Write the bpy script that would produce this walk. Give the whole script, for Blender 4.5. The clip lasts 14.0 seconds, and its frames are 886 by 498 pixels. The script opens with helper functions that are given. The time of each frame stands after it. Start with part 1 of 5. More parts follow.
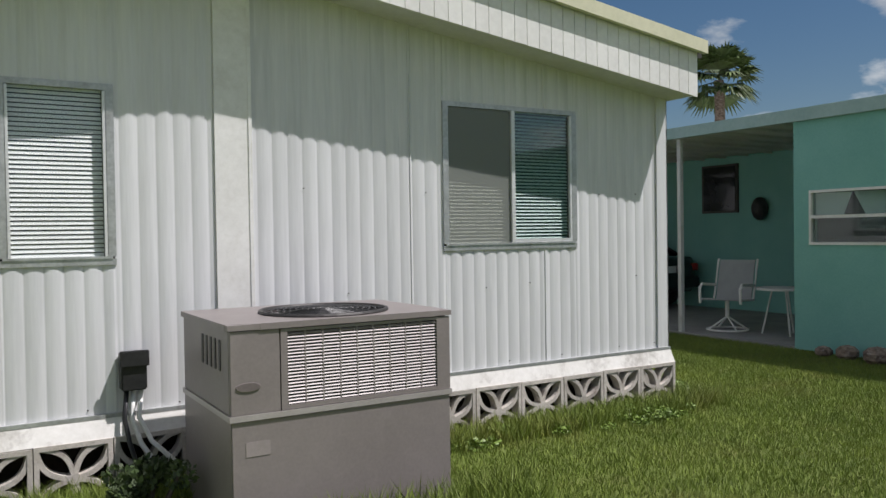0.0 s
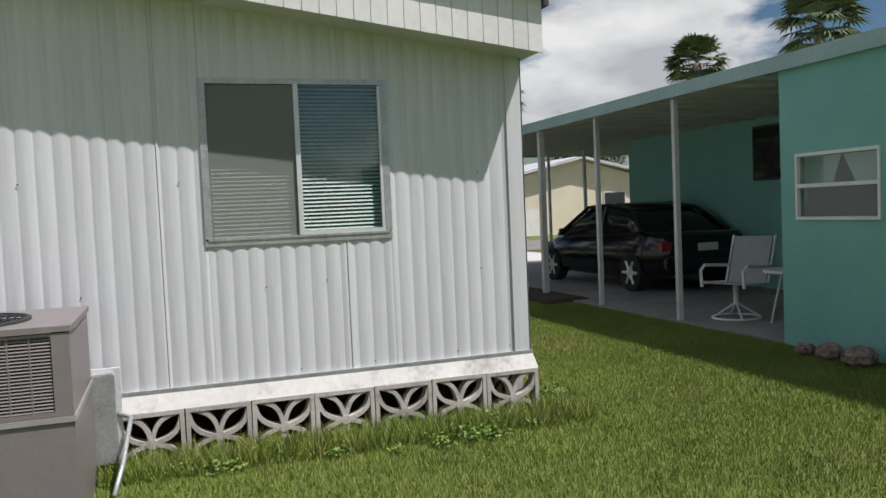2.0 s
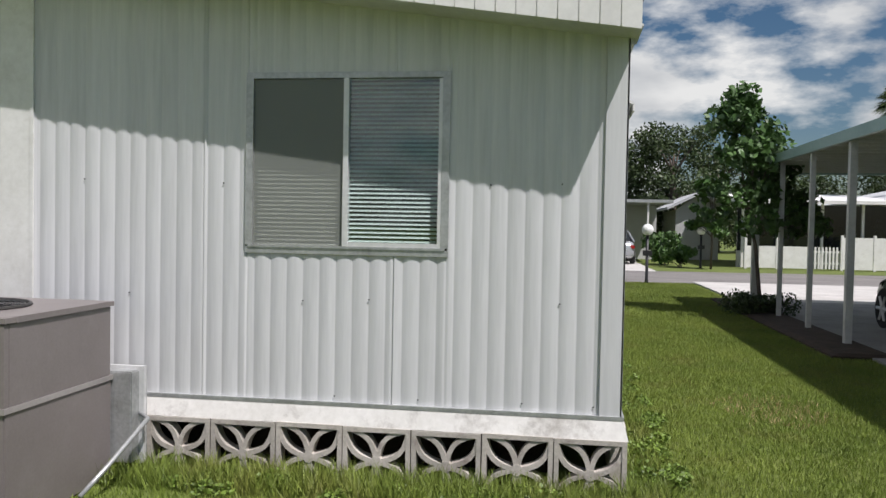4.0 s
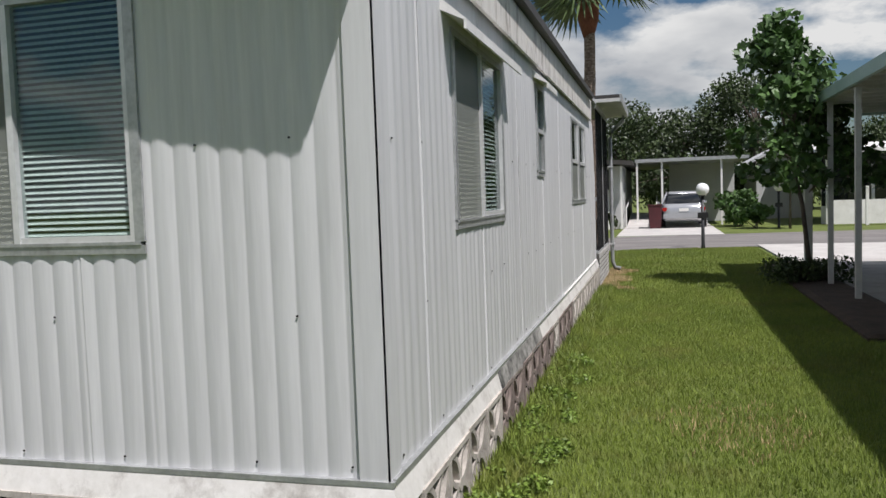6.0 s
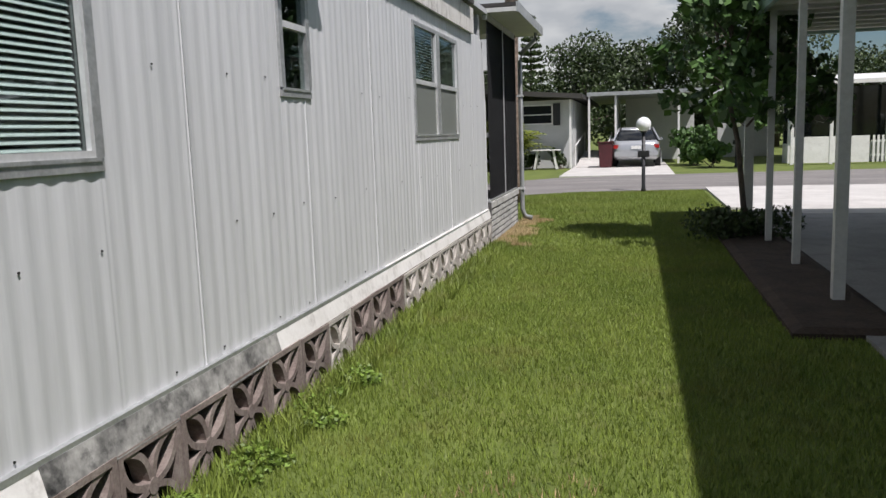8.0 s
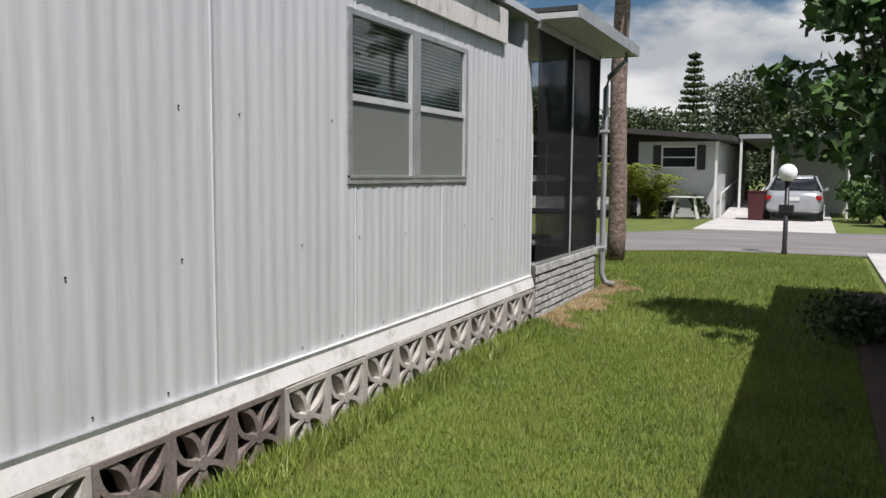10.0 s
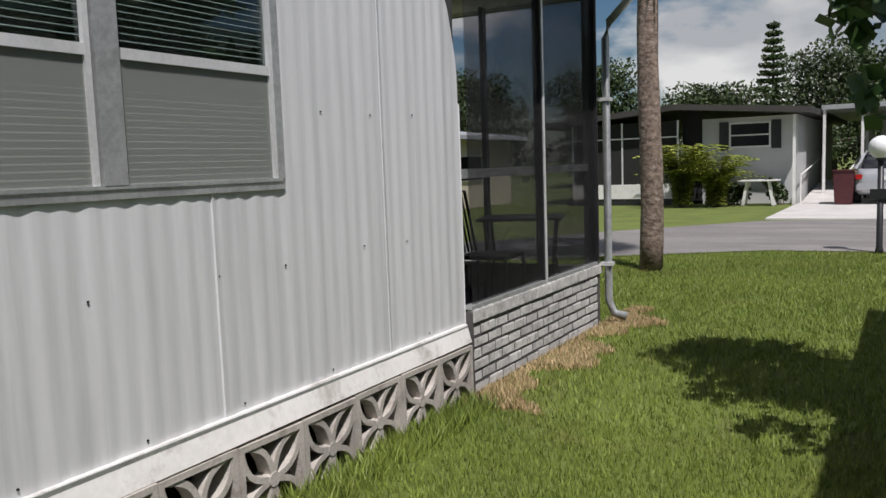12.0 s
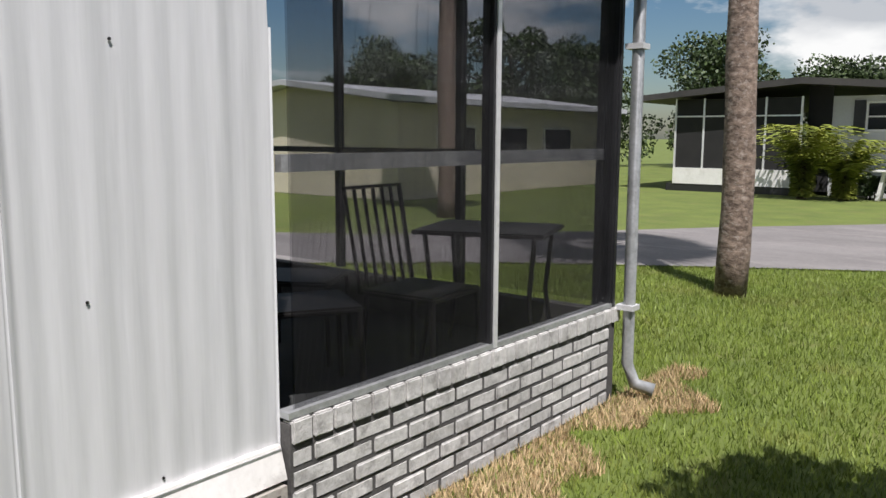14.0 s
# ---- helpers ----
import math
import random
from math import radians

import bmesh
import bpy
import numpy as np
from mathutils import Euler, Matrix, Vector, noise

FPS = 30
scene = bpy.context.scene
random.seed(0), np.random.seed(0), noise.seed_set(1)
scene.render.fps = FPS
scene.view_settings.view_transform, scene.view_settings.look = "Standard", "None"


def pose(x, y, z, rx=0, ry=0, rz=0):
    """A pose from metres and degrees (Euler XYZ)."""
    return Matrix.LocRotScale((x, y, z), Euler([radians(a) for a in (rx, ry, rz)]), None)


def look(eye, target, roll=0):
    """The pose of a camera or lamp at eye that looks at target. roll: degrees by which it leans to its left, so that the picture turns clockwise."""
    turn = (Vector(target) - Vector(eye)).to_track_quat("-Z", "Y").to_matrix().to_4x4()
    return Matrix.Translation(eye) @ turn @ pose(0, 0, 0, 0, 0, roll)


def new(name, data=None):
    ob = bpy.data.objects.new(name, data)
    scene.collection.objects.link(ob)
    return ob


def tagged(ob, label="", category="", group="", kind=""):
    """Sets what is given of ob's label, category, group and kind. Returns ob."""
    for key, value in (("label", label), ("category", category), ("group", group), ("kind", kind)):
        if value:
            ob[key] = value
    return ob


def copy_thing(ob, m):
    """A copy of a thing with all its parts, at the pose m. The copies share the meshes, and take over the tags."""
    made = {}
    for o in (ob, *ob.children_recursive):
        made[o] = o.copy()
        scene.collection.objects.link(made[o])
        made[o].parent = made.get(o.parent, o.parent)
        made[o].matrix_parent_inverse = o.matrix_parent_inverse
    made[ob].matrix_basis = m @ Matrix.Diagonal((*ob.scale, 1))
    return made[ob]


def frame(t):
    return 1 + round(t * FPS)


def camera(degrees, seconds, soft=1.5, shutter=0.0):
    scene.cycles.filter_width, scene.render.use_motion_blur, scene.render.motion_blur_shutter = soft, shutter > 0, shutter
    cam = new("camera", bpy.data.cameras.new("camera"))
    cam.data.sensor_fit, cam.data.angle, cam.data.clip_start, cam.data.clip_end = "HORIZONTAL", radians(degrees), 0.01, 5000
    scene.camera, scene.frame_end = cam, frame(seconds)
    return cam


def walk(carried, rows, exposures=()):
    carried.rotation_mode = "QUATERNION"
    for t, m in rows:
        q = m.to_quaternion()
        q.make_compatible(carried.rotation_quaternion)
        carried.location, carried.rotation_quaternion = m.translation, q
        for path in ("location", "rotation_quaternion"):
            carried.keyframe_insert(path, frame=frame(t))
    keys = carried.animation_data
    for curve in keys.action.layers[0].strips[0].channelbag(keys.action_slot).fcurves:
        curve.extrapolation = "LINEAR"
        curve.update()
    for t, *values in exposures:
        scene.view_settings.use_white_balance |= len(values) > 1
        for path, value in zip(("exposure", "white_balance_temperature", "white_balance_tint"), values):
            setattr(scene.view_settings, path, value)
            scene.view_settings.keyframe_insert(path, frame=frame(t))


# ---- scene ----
cam = camera(58.0, 14.0)
PATH = [
    (0, (0.225, 0.1, 1.448), (1.256, 1.813, 1.411), -0.9),
    (0.5, (0.848, 0.01, 1.436), (1.898, 1.712, 1.404), -1.5),
    (1, (1.563, -0.166, 1.495), (2.544, 1.577, 1.471), -2.2),
    (1.5, (2.226, -0.242, 1.502), (2.976, 1.611, 1.453), -3.8),
    (2, (2.968, -0.317, 1.5), (3.617, 1.572, 1.403), -2.5),
    (2.5, (3.569, -0.287, 1.454), (3.956, 1.675, 1.409), -3.8),
    (2.7, (3.817, -0.227, 1.468), (4.118, 1.749, 1.396), -2.1),
    (4.8, (5.723, 0.953, 1.514), (5.256, 2.898, 1.466), -0.0),
    (5, (5.88, 1.109, 1.519), (5.426, 3.053, 1.411), -0.6),
    (5.5, (6.222, 1.635, 1.547), (5.820, 3.593, 1.479), -2.7),
    (6, (6.446, 2.225, 1.506), (5.92, 4.151, 1.381), -2.0),
    (6.5, (6.652, 2.87, 1.452), (6.196, 4.794, 1.152), -4.5),
    (7, (6.858, 3.586, 1.41), (6.409, 5.507, 1.082), -4.2),
    (7.5, (7.074, 4.268, 1.439), (6.537, 6.177, 1.174), -2.2),
    (8, (7.312, 4.948, 1.437), (6.845, 6.872, 1.154), -1.9),
    (8.5, (7.487, 5.668, 1.459), (6.695, 7.483, 1.179), -1.7),
    (9, (7.684, 6.389, 1.429), (6.859, 8.193, 1.174), -0.6),
    (9.2, (7.766, 6.616, 1.465), (6.956, 8.432, 1.247), 0.3),
    (11.3, (8.04, 9.735, 1.449), (7.056, 11.469, 1.295), -2.4),
    (11.5, (7.99, 10.044, 1.451), (6.976, 11.76, 1.281), -3.1),
    (12, (7.896, 10.792, 1.471), (6.885, 12.506, 1.264), -2.0),
    (12.5, (7.8, 11.505, 1.479), (6.729, 13.182, 1.279), -0.9),
    (13, (7.703, 12.16, 1.49), (6.628, 13.834, 1.285), -1.8),
    (13.5, (7.624, 12.751, 1.496), (6.486, 14.377, 1.251), -1.9),
    (14, (7.519, 13.498, 1.506), (6.283, 15.046, 1.228), 0.3),
]
EXPOSURES = [(0.0, 0.06), (2.5, 0.05), (5.0, 0.0), (7.0, -0.06), (9.0, 0.15), (11.5, -0.1), (12.5, -0.1), (13.5, 0.1), (14.0, 0.32)]
walk(cam, [(t, look(eye, target, roll)) for t, eye, target, roll in PATH], EXPOSURES)

# ---------------------------------------------------------------- light
SUN_DIR = Vector((0.365, -0.345, 0.90)).normalized()      # towards the sun
sun = new("sun", bpy.data.lights.new("sun", "SUN"))
sun.data.energy, sun.data.angle, sun.data.color = 5.0, radians(0.53), (1.0, 0.952, 0.965)
sun.matrix_world = look((0, 0, 30), Vector((0, 0, 30)) - SUN_DIR)

world = bpy.data.worlds.new("sky")
scene.world = world
world.use_nodes = True
wt = world.node_tree
wt.nodes.clear()


def node(tree, kind, **values):
    n = tree.nodes.new(kind)
    for key, value in values.items():
        n.inputs[key.replace("_", " ")].default_value = value
    return n


w_out = wt.nodes.new("ShaderNodeOutputWorld")
w_bg = wt.nodes.new("ShaderNodeBackground")
w_sky = wt.nodes.new("ShaderNodeTexSky")
w_sky.sky_type, w_sky.sun_disc = "NISHITA", False
w_sky.ozone_density = 2.0
w_sky.sun_elevation = math.asin(SUN_DIR.z)
w_sky.sun_rotation = math.atan2(SUN_DIR.x, SUN_DIR.y)
w_tc = wt.nodes.new("ShaderNodeTexCoord")
w_map = wt.nodes.new("ShaderNodeMapping")
w_map.inputs["Scale"].default_value = (1.0, 1.0, 2.4)
w_map.inputs["Location"].default_value = (1.7, 0.9, 0.4)
w_noise = node(wt, "ShaderNodeTexNoise", Scale=2.9, Detail=9.0, Roughness=0.56)
w_ramp = wt.nodes.new("ShaderNodeValToRGB")
w_ramp.color_ramp.elements[0].position, w_ramp.color_ramp.elements[1].position = 0.485, 0.565
w_shade = node(wt, "ShaderNodeTexNoise", Scale=5.0, Detail=5.0)
w_cloud = wt.nodes.new("ShaderNodeValToRGB")
w_cloud.color_ramp.elements[0].color = (13.0, 13.6, 14.6, 1)
w_cloud.color_ramp.elements[1].color = (23.0, 23.0, 23.0, 1)
w_cloud.color_ramp.elements[0].position, w_cloud.color_ramp.elements[1].position = 0.38, 0.6
w_mix = wt.nodes.new("ShaderNodeMixRGB")
wt.links.new(w_tc.outputs["Generated"], w_map.inputs["Vector"])
wt.links.new(w_map.outputs["Vector"], w_noise.inputs["Vector"])
wt.links.new(w_map.outputs["Vector"], w_shade.inputs["Vector"])
wt.links.new(w_noise.outputs["Fac"], w_ramp.inputs["Fac"])
wt.links.new(w_shade.outputs["Fac"], w_cloud.inputs["Fac"])
wt.links.new(w_ramp.outputs["Color"], w_mix.inputs["Fac"])
w_hsv = node(wt, "ShaderNodeHueSaturation", Saturation=1.25, Value=1.65)
wt.links.new(w_sky.outputs["Color"], w_hsv.inputs["Color"])
wt.links.new(w_hsv.outputs["Color"], w_mix.inputs["Color1"])
wt.links.new(w_cloud.outputs["Color"], w_mix.inputs["Color2"])
wt.links.new(w_mix.outputs["Color"], w_bg.inputs["Color"])
w_bg.inputs["Strength"].default_value = 0.034
wt.links.new(w_bg.outputs["Background"], w_out.inputs["Surface"])


# ---------------------------------------------------------------- materials
def surface(name, low, high, rough=0.6, metal=0.0, grain=40.0, patch=2.5, stretch=(1, 1, 1), bump=0.15,
            stain=None, stain_amount=0.5, vary=0.0, spec=0.5, island=False):
    """Paint or stone with fine grain, broad patches, optional stains and a spread between pieces."""
    m = bpy.data.materials.new(name)
    m.use_nodes = True
    t = m.node_tree
    b = t.nodes["Principled BSDF"]
    b.inputs["Roughness"].default_value, b.inputs["Metallic"].default_value = rough, metal
    b.inputs["Specular IOR Level"].default_value = spec
    tc, mp = t.nodes.new("ShaderNodeTexCoord"), t.nodes.new("ShaderNodeMapping")
    geo = t.nodes.new("ShaderNodeNewGeometry")
    mp.inputs["Scale"].default_value = stretch
    t.links.new(geo.outputs["Position"], mp.inputs["Vector"])
    fine = node(t, "ShaderNodeTexNoise", Scale=grain, Detail=4.0, Roughness=0.65)
    broad = node(t, "ShaderNodeTexNoise", Scale=patch, Detail=5.0, Roughness=0.6)
    for n in (fine, broad):
        t.links.new(mp.outputs["Vector"], n.inputs["Vector"])
    add = t.nodes.new("ShaderNodeMath")
    add.operation = "MULTIPLY_ADD"
    add.inputs[1].default_value = 0.45
    t.links.new(fine.outputs["Fac"], add.inputs[0])
    half = t.nodes.new("ShaderNodeMath")
    half.operation = "MULTIPLY"
    half.inputs[1].default_value = 0.55
    t.links.new(broad.outputs["Fac"], half.inputs[0])
    t.links.new(half.outputs[0], add.inputs[2])
    ramp = t.nodes.new("ShaderNodeValToRGB")
    ramp.color_ramp.elements[0].position, ramp.color_ramp.elements[1].position = 0.34, 0.66
    ramp.color_ramp.elements[0].color, ramp.color_ramp.elements[1].color = (*low, 1), (*high, 1)
    t.links.new(add.outputs[0], ramp.inputs["Fac"])
    colour = ramp.outputs["Color"]
    if vary:
        src = geo.outputs["Random Per Island"] if island else t.nodes.new("ShaderNodeObjectInfo").outputs["Random"]
        mr = t.nodes.new("ShaderNodeMapRange")
        mr.inputs["To Min"].default_value, mr.inputs["To Max"].default_value = 1 - vary, 1 + vary
        t.links.new(src, mr.inputs["Value"])
        hsv = t.nodes.new("ShaderNodeHueSaturation")
        t.links.new(mr.outputs["Result"], hsv.inputs["Value"])
        t.links.new(colour, hsv.inputs["Color"])
        colour = hsv.outputs["Color"]
    if stain:
        sn = node(t, "ShaderNodeTexNoise", Scale=patch * 1.7, Detail=6.0, Roughness=0.7)
        off = t.nodes.new("ShaderNodeMapping")
        off.inputs["Location"].default_value = (7.3, 2.1, 4.4)
        t.links.new(mp.outputs["Vector"], off.inputs["Vector"])
        t.links.new(off.outputs["Vector"], sn.inputs["Vector"])
        sr = t.nodes.new("ShaderNodeValToRGB")
        sr.color_ramp.elements[0].position, sr.color_ramp.elements[1].position = 0.52, 0.72
        sr.color_ramp.elements[1].color = (stain_amount, stain_amount, stain_amount, 1)
        t.links.new(sn.outputs["Fac"], sr.inputs["Fac"])
        mx = t.nodes.new("ShaderNodeMixRGB")
        mx.inputs["Color2"].default_value = (*stain, 1)
        t.links.new(sr.outputs["Color"], mx.inputs["Fac"])
        t.links.new(colour, mx.inputs["Color1"])
        colour = mx.outputs["Color"]
    t.links.new(colour, b.inputs["Base Color"])
    if bump:
        bp = t.nodes.new("ShaderNodeBump")
        bp.inputs["Strength"].default_value, bp.inputs["Distance"].default_value = bump, 0.01
        t.links.new(fine.outputs["Fac"], bp.inputs["Height"])
        t.links.new(bp.outputs["Normal"], b.inputs["Normal"])
    return m


def pane_glass(name, tint, gloss=1.0, rough=0.02):
    """A thin pane: tinted see-through with a mirror sheen that grows at grazing angles."""
    m = bpy.data.materials.new(name)
    m.use_nodes = True
    t = m.node_tree
    t.nodes.remove(t.nodes["Principled BSDF"])
    out = t.nodes["Material Output"]
    clear, shine = t.nodes.new("ShaderNodeBsdfTransparent"), t.nodes.new("ShaderNodeBsdfGlossy")
    clear.inputs["Color"].default_value = (*tint, 1)
    shine.inputs["Roughness"].default_value = rough
    facing = node(t, "ShaderNodeLayerWeight", Blend=0.5)
    steep = t.nodes.new("ShaderNodeMath")
    steep.operation = "POWER"
    steep.inputs[1].default_value = 5.0
    t.links.new(facing.outputs["Facing"], steep.inputs[0])
    up = t.nodes.new("ShaderNodeMath")
    up.operation, up.use_clamp = "MULTIPLY_ADD", True
    up.inputs[1].default_value, up.inputs[2].default_value = 0.5 * gloss, 0.045 * gloss
    t.links.new(steep.outputs[0], up.inputs[0])
    mix = t.nodes.new("ShaderNodeMixShader")
    t.links.new(up.outputs[0], mix.inputs["Fac"])
    t.links.new(clear.outputs[0], mix.inputs[1])
    t.links.new(shine.outputs[0], mix.inputs[2])
    t.links.new(mix.outputs[0], out.inputs["Surface"])
    return m


def leaf_surface(name, low, high, stain=None):
    m = surface(name, low, high, 0.55, grain=9.0, patch=0.9, bump=0.0, vary=0.35, island=True, stain=stain, stain_amount=0.45)
    b = m.node_tree.nodes["Principled BSDF"]
    b.inputs["Subsurface Weight"].default_value = 0.0
    b.inputs["Transmission Weight"].default_value = 0.0
    return m


SIDING = surface("white_aluminium_siding", (0.555, 0.558, 0.56), (0.68, 0.684, 0.69), 0.5, grain=11, patch=1.1,
                 stretch=(4, 4, 0.22), bump=0.04, stain=(0.43, 0.44, 0.445), stain_amount=0.45, vary=0.035)
WHITE = surface("white_paint", (0.68, 0.67, 0.64), (0.82, 0.81, 0.79), 0.45, grain=30, patch=3, bump=0.05, stain=(0.5, 0.47, 0.42), stain_amount=0.4)
TRIM = surface("white_skirt_trim", (0.66, 0.64, 0.60), (0.84, 0.82, 0.79), 0.5, grain=25, patch=2.2, bump=0.08, stain=(0.24, 0.21, 0.18), stain_amount=0.75)
ROTTEN = surface("mildewed_board", (0.015, 0.015, 0.015), (0.46, 0.45, 0.42), 0.85, grain=14, patch=4, bump=0.4, stain=(0.015, 0.015, 0.015), stain_amount=1.0)
# Darker, browner block colour for part of the east row.
BLOCK_DARK = surface("dark_brown_block", (0.13, 0.095, 0.085), (0.30, 0.25, 0.22), 0.9, grain=60, patch=4, bump=0.35, stain=(0.42, 0.38, 0.33), stain_amount=0.5, vary=0.12)
FASCIA = surface("white_ribbed_fascia", (0.66, 0.65, 0.62), (0.80, 0.79, 0.76), 0.5, grain=20, patch=2, bump=0.05, vary=0.04)
EAVE = surface("weathered_eave_panel", (0.58, 0.55, 0.50), (0.78, 0.76, 0.72), 0.6, grain=20, patch=2.2, stretch=(1, 2.2, 0.6), bump=0.1, stain=(0.12, 0.08, 0.06), stain_amount=0.9)
CREAM = surface("cream_metal_edge", (0.55, 0.54, 0.38), (0.68, 0.66, 0.48), 0.45, grain=20, patch=1.5, bump=0.05)
SOFFIT = surface("soffit_paint", (0.50, 0.50, 0.48), (0.62, 0.62, 0.60), 0.7, grain=20, patch=2, bump=0.05)
ALU = surface("weathered_aluminium", (0.36, 0.37, 0.37), (0.56, 0.57, 0.57), 0.42, 0.55, grain=40, patch=5, bump=0.06, stain=(0.22, 0.21, 0.2), stain_amount=0.5)
ALU_BRIGHT = surface("bright_aluminium", (0.62, 0.62, 0.62), (0.78, 0.78, 0.78), 0.35, 0.3, grain=40, patch=5, bump=0.03)
BLOCK = surface("cast_concrete_block", (0.36, 0.33, 0.29), (0.56, 0.52, 0.47), 0.9, grain=60, patch=4, bump=0.35, stain=(0.16, 0.11, 0.10), stain_amount=0.6, vary=0.10)
BRICK = surface("whitewashed_brick", (0.40, 0.39, 0.37), (0.68, 0.665, 0.64), 0.85, grain=35, patch=6, bump=0.5, stain=(0.13, 0.12, 0.11), stain_amount=0.7, vary=0.14)
MORTAR = surface("dark_mortar", (0.05, 0.047, 0.045), (0.11, 0.105, 0.10), 0.95, grain=80, patch=5, bump=0.3)
AC_PAINT = surface("taupe_grey_steel", (0.20, 0.175, 0.17), (0.245, 0.215, 0.21), 0.42, 0.1, grain=60, patch=2.5, bump=0.03, stain=(0.30, 0.27, 0.26), stain_amount=0.35)
AC_BADGE = surface("dark_taupe_badge", (0.12, 0.10, 0.10), (0.17, 0.145, 0.14), 0.4, grain=60, patch=6, bump=0)
AC_LABEL = surface("faded_label", (0.25, 0.22, 0.21), (0.31, 0.27, 0.265), 0.5, grain=60, patch=6, bump=0)
AC_DARK = surface("black_coil_fins", (0.035, 0.033, 0.032), (0.07, 0.066, 0.064), 0.5, 0.4, grain=200, patch=8, bump=0.1)
AC_LOUVRE = surface("grey_louvre_steel", (0.33, 0.30, 0.295), (0.42, 0.39, 0.38), 0.35, 0.2, grain=60, patch=4, bump=0.03)
BLACK = surface("black_plastic", (0.012, 0.012, 0.013), (0.03, 0.03, 0.032), 0.45, grain=50, patch=5, bump=0.05)
# Near-black colour that stands in for the darkness of unlit rooms.
DARK_VOID = surface("unlit_interior_dark", (0.03, 0.03, 0.03), (0.05, 0.05, 0.05), 0.9, grain=10, patch=2, bump=0)
BLIND = surface("pale_blind_slat", (0.74, 0.75, 0.74), (0.84, 0.85, 0.84), 0.5, grain=20, patch=3, bump=0)
# Black of the porch screens; also paints the dark gap beside the porch.
SCREEN_GAP_DARK = surface("black_screen_and_gap", (0.012, 0.012, 0.012), (0.022, 0.021, 0.02), 0.9, grain=80, patch=2, bump=0)
SCREEN = surface("grey_insect_screen", (0.20, 0.205, 0.19), (0.26, 0.265, 0.25), 0.8, grain=300, patch=4, bump=0.1)
GLASS = pane_glass("window_glass", (0.74, 0.82, 0.80), 1.9)
GLASS_CLEAR = pane_glass("clear_window_glass", (0.94, 0.955, 0.95), 0.7)
MESH_PANE = pane_glass("screened_glass", (0.60, 0.62, 0.58), 0.9, 0.25)
mt = MESH_PANE.node_tree
m_old = next(n for n in mt.nodes if n.type == "MIX_SHADER")
m_dif, m_mix = mt.nodes.new("ShaderNodeBsdfDiffuse"), mt.nodes.new("ShaderNodeMixShader")
m_dif.inputs["Color"].default_value = (0.33, 0.35, 0.325, 1)
m_mix.inputs["Fac"].default_value = 0.42
mt.links.new(m_old.outputs[0], m_mix.inputs[1])
mt.links.new(m_dif.outputs[0], m_mix.inputs[2])
mt.links.new(m_mix.outputs[0], mt.nodes["Material Output"].inputs["Surface"])
PORCH_VINYL = pane_glass("smoked_vinyl_pane", (0.80, 0.80, 0.81), 0.5, 0.02)
TEAL = surface("teal_stucco", (0.17, 0.40, 0.36), (0.23, 0.48, 0.43), 0.8, grain=60, patch=1.5, bump=0.2)
TEAL_EDGE = surface("teal_grey_metal_edge", (0.26, 0.38, 0.36), (0.36, 0.48, 0.45), 0.4, 0.2, grain=20, patch=1.5, bump=0.03)
POST_PAINT = surface("faded_white_post_paint", (0.50, 0.50, 0.49), (0.64, 0.64, 0.62), 0.5, grain=30, patch=3, bump=0.05, stain=(0.35, 0.33, 0.3), stain_amount=0.4)
# Darker copy of the concrete: carport shade put into the base colour.
SLAB = surface("shade_darkened_carport_concrete", (0.20, 0.195, 0.19), (0.33, 0.32, 0.31), 0.75, grain=30, patch=1.2, bump=0.2, stain=(0.13, 0.125, 0.12), stain_amount=0.6)
CEIL_WHITE = surface("white_carport_pan", (0.55, 0.54, 0.50), (0.66, 0.65, 0.61), 0.5, grain=20, patch=2, bump=0.05)
CONCRETE = surface("pale_concrete", (0.42, 0.40, 0.38), (0.60, 0.58, 0.55), 0.9, grain=30, patch=1.2, bump=0.2, stain=(0.3, 0.28, 0.26), stain_amount=0.4)
ASPHALT = surface("worn_asphalt", (0.13, 0.12, 0.115), (0.24, 0.225, 0.215), 0.92, grain=30, patch=0.7, stretch=(0.5, 1.6, 1), bump=0.3, stain=(0.34, 0.31, 0.29), stain_amount=0.5)
SOIL = surface("lawn_ground", (0.07, 0.10, 0.018), (0.15, 0.19, 0.035), 0.95, grain=45, patch=1.1, bump=0.6, stain=(0.15, 0.13, 0.05), stain_amount=0.5)
GRASS = leaf_surface("lawn_blades", (0.115, 0.168, 0.024), (0.225, 0.28, 0.05), (0.22, 0.17, 0.06))
WEED = leaf_surface("broad_weed_leaves", (0.08, 0.14, 0.018), (0.18, 0.26, 0.04))
DRY = leaf_surface("dry_straw_blades", (0.38, 0.27, 0.14), (0.58, 0.44, 0.25))
LEAF = leaf_surface("green_tree_leaves", (0.028, 0.07, 0.014), (0.075, 0.15, 0.028))
LEAF_DARK = leaf_surface("dark_oak_leaves", (0.022, 0.042, 0.013), (0.062, 0.092, 0.024))
LEAF_YELLOW = leaf_surface("yellow_green_fronds", (0.075, 0.115, 0.016), (0.27, 0.28, 0.04))
PALM_LEAF = leaf_surface("palm_fronds", (0.04, 0.075, 0.02), (0.11, 0.15, 0.045))
BARK = surface("palm_bark", (0.07, 0.048, 0.036), (0.30, 0.225, 0.175), 0.95, grain=22, patch=11, stretch=(0.8, 0.8, 1.2), bump=1.0, stain=(0.44, 0.38, 0.33), stain_amount=0.85)
BARK_RED = surface("red_brown_palm_fibre", (0.10, 0.035, 0.02), (0.22, 0.085, 0.05), 0.95, grain=25, patch=4, bump=0.8)
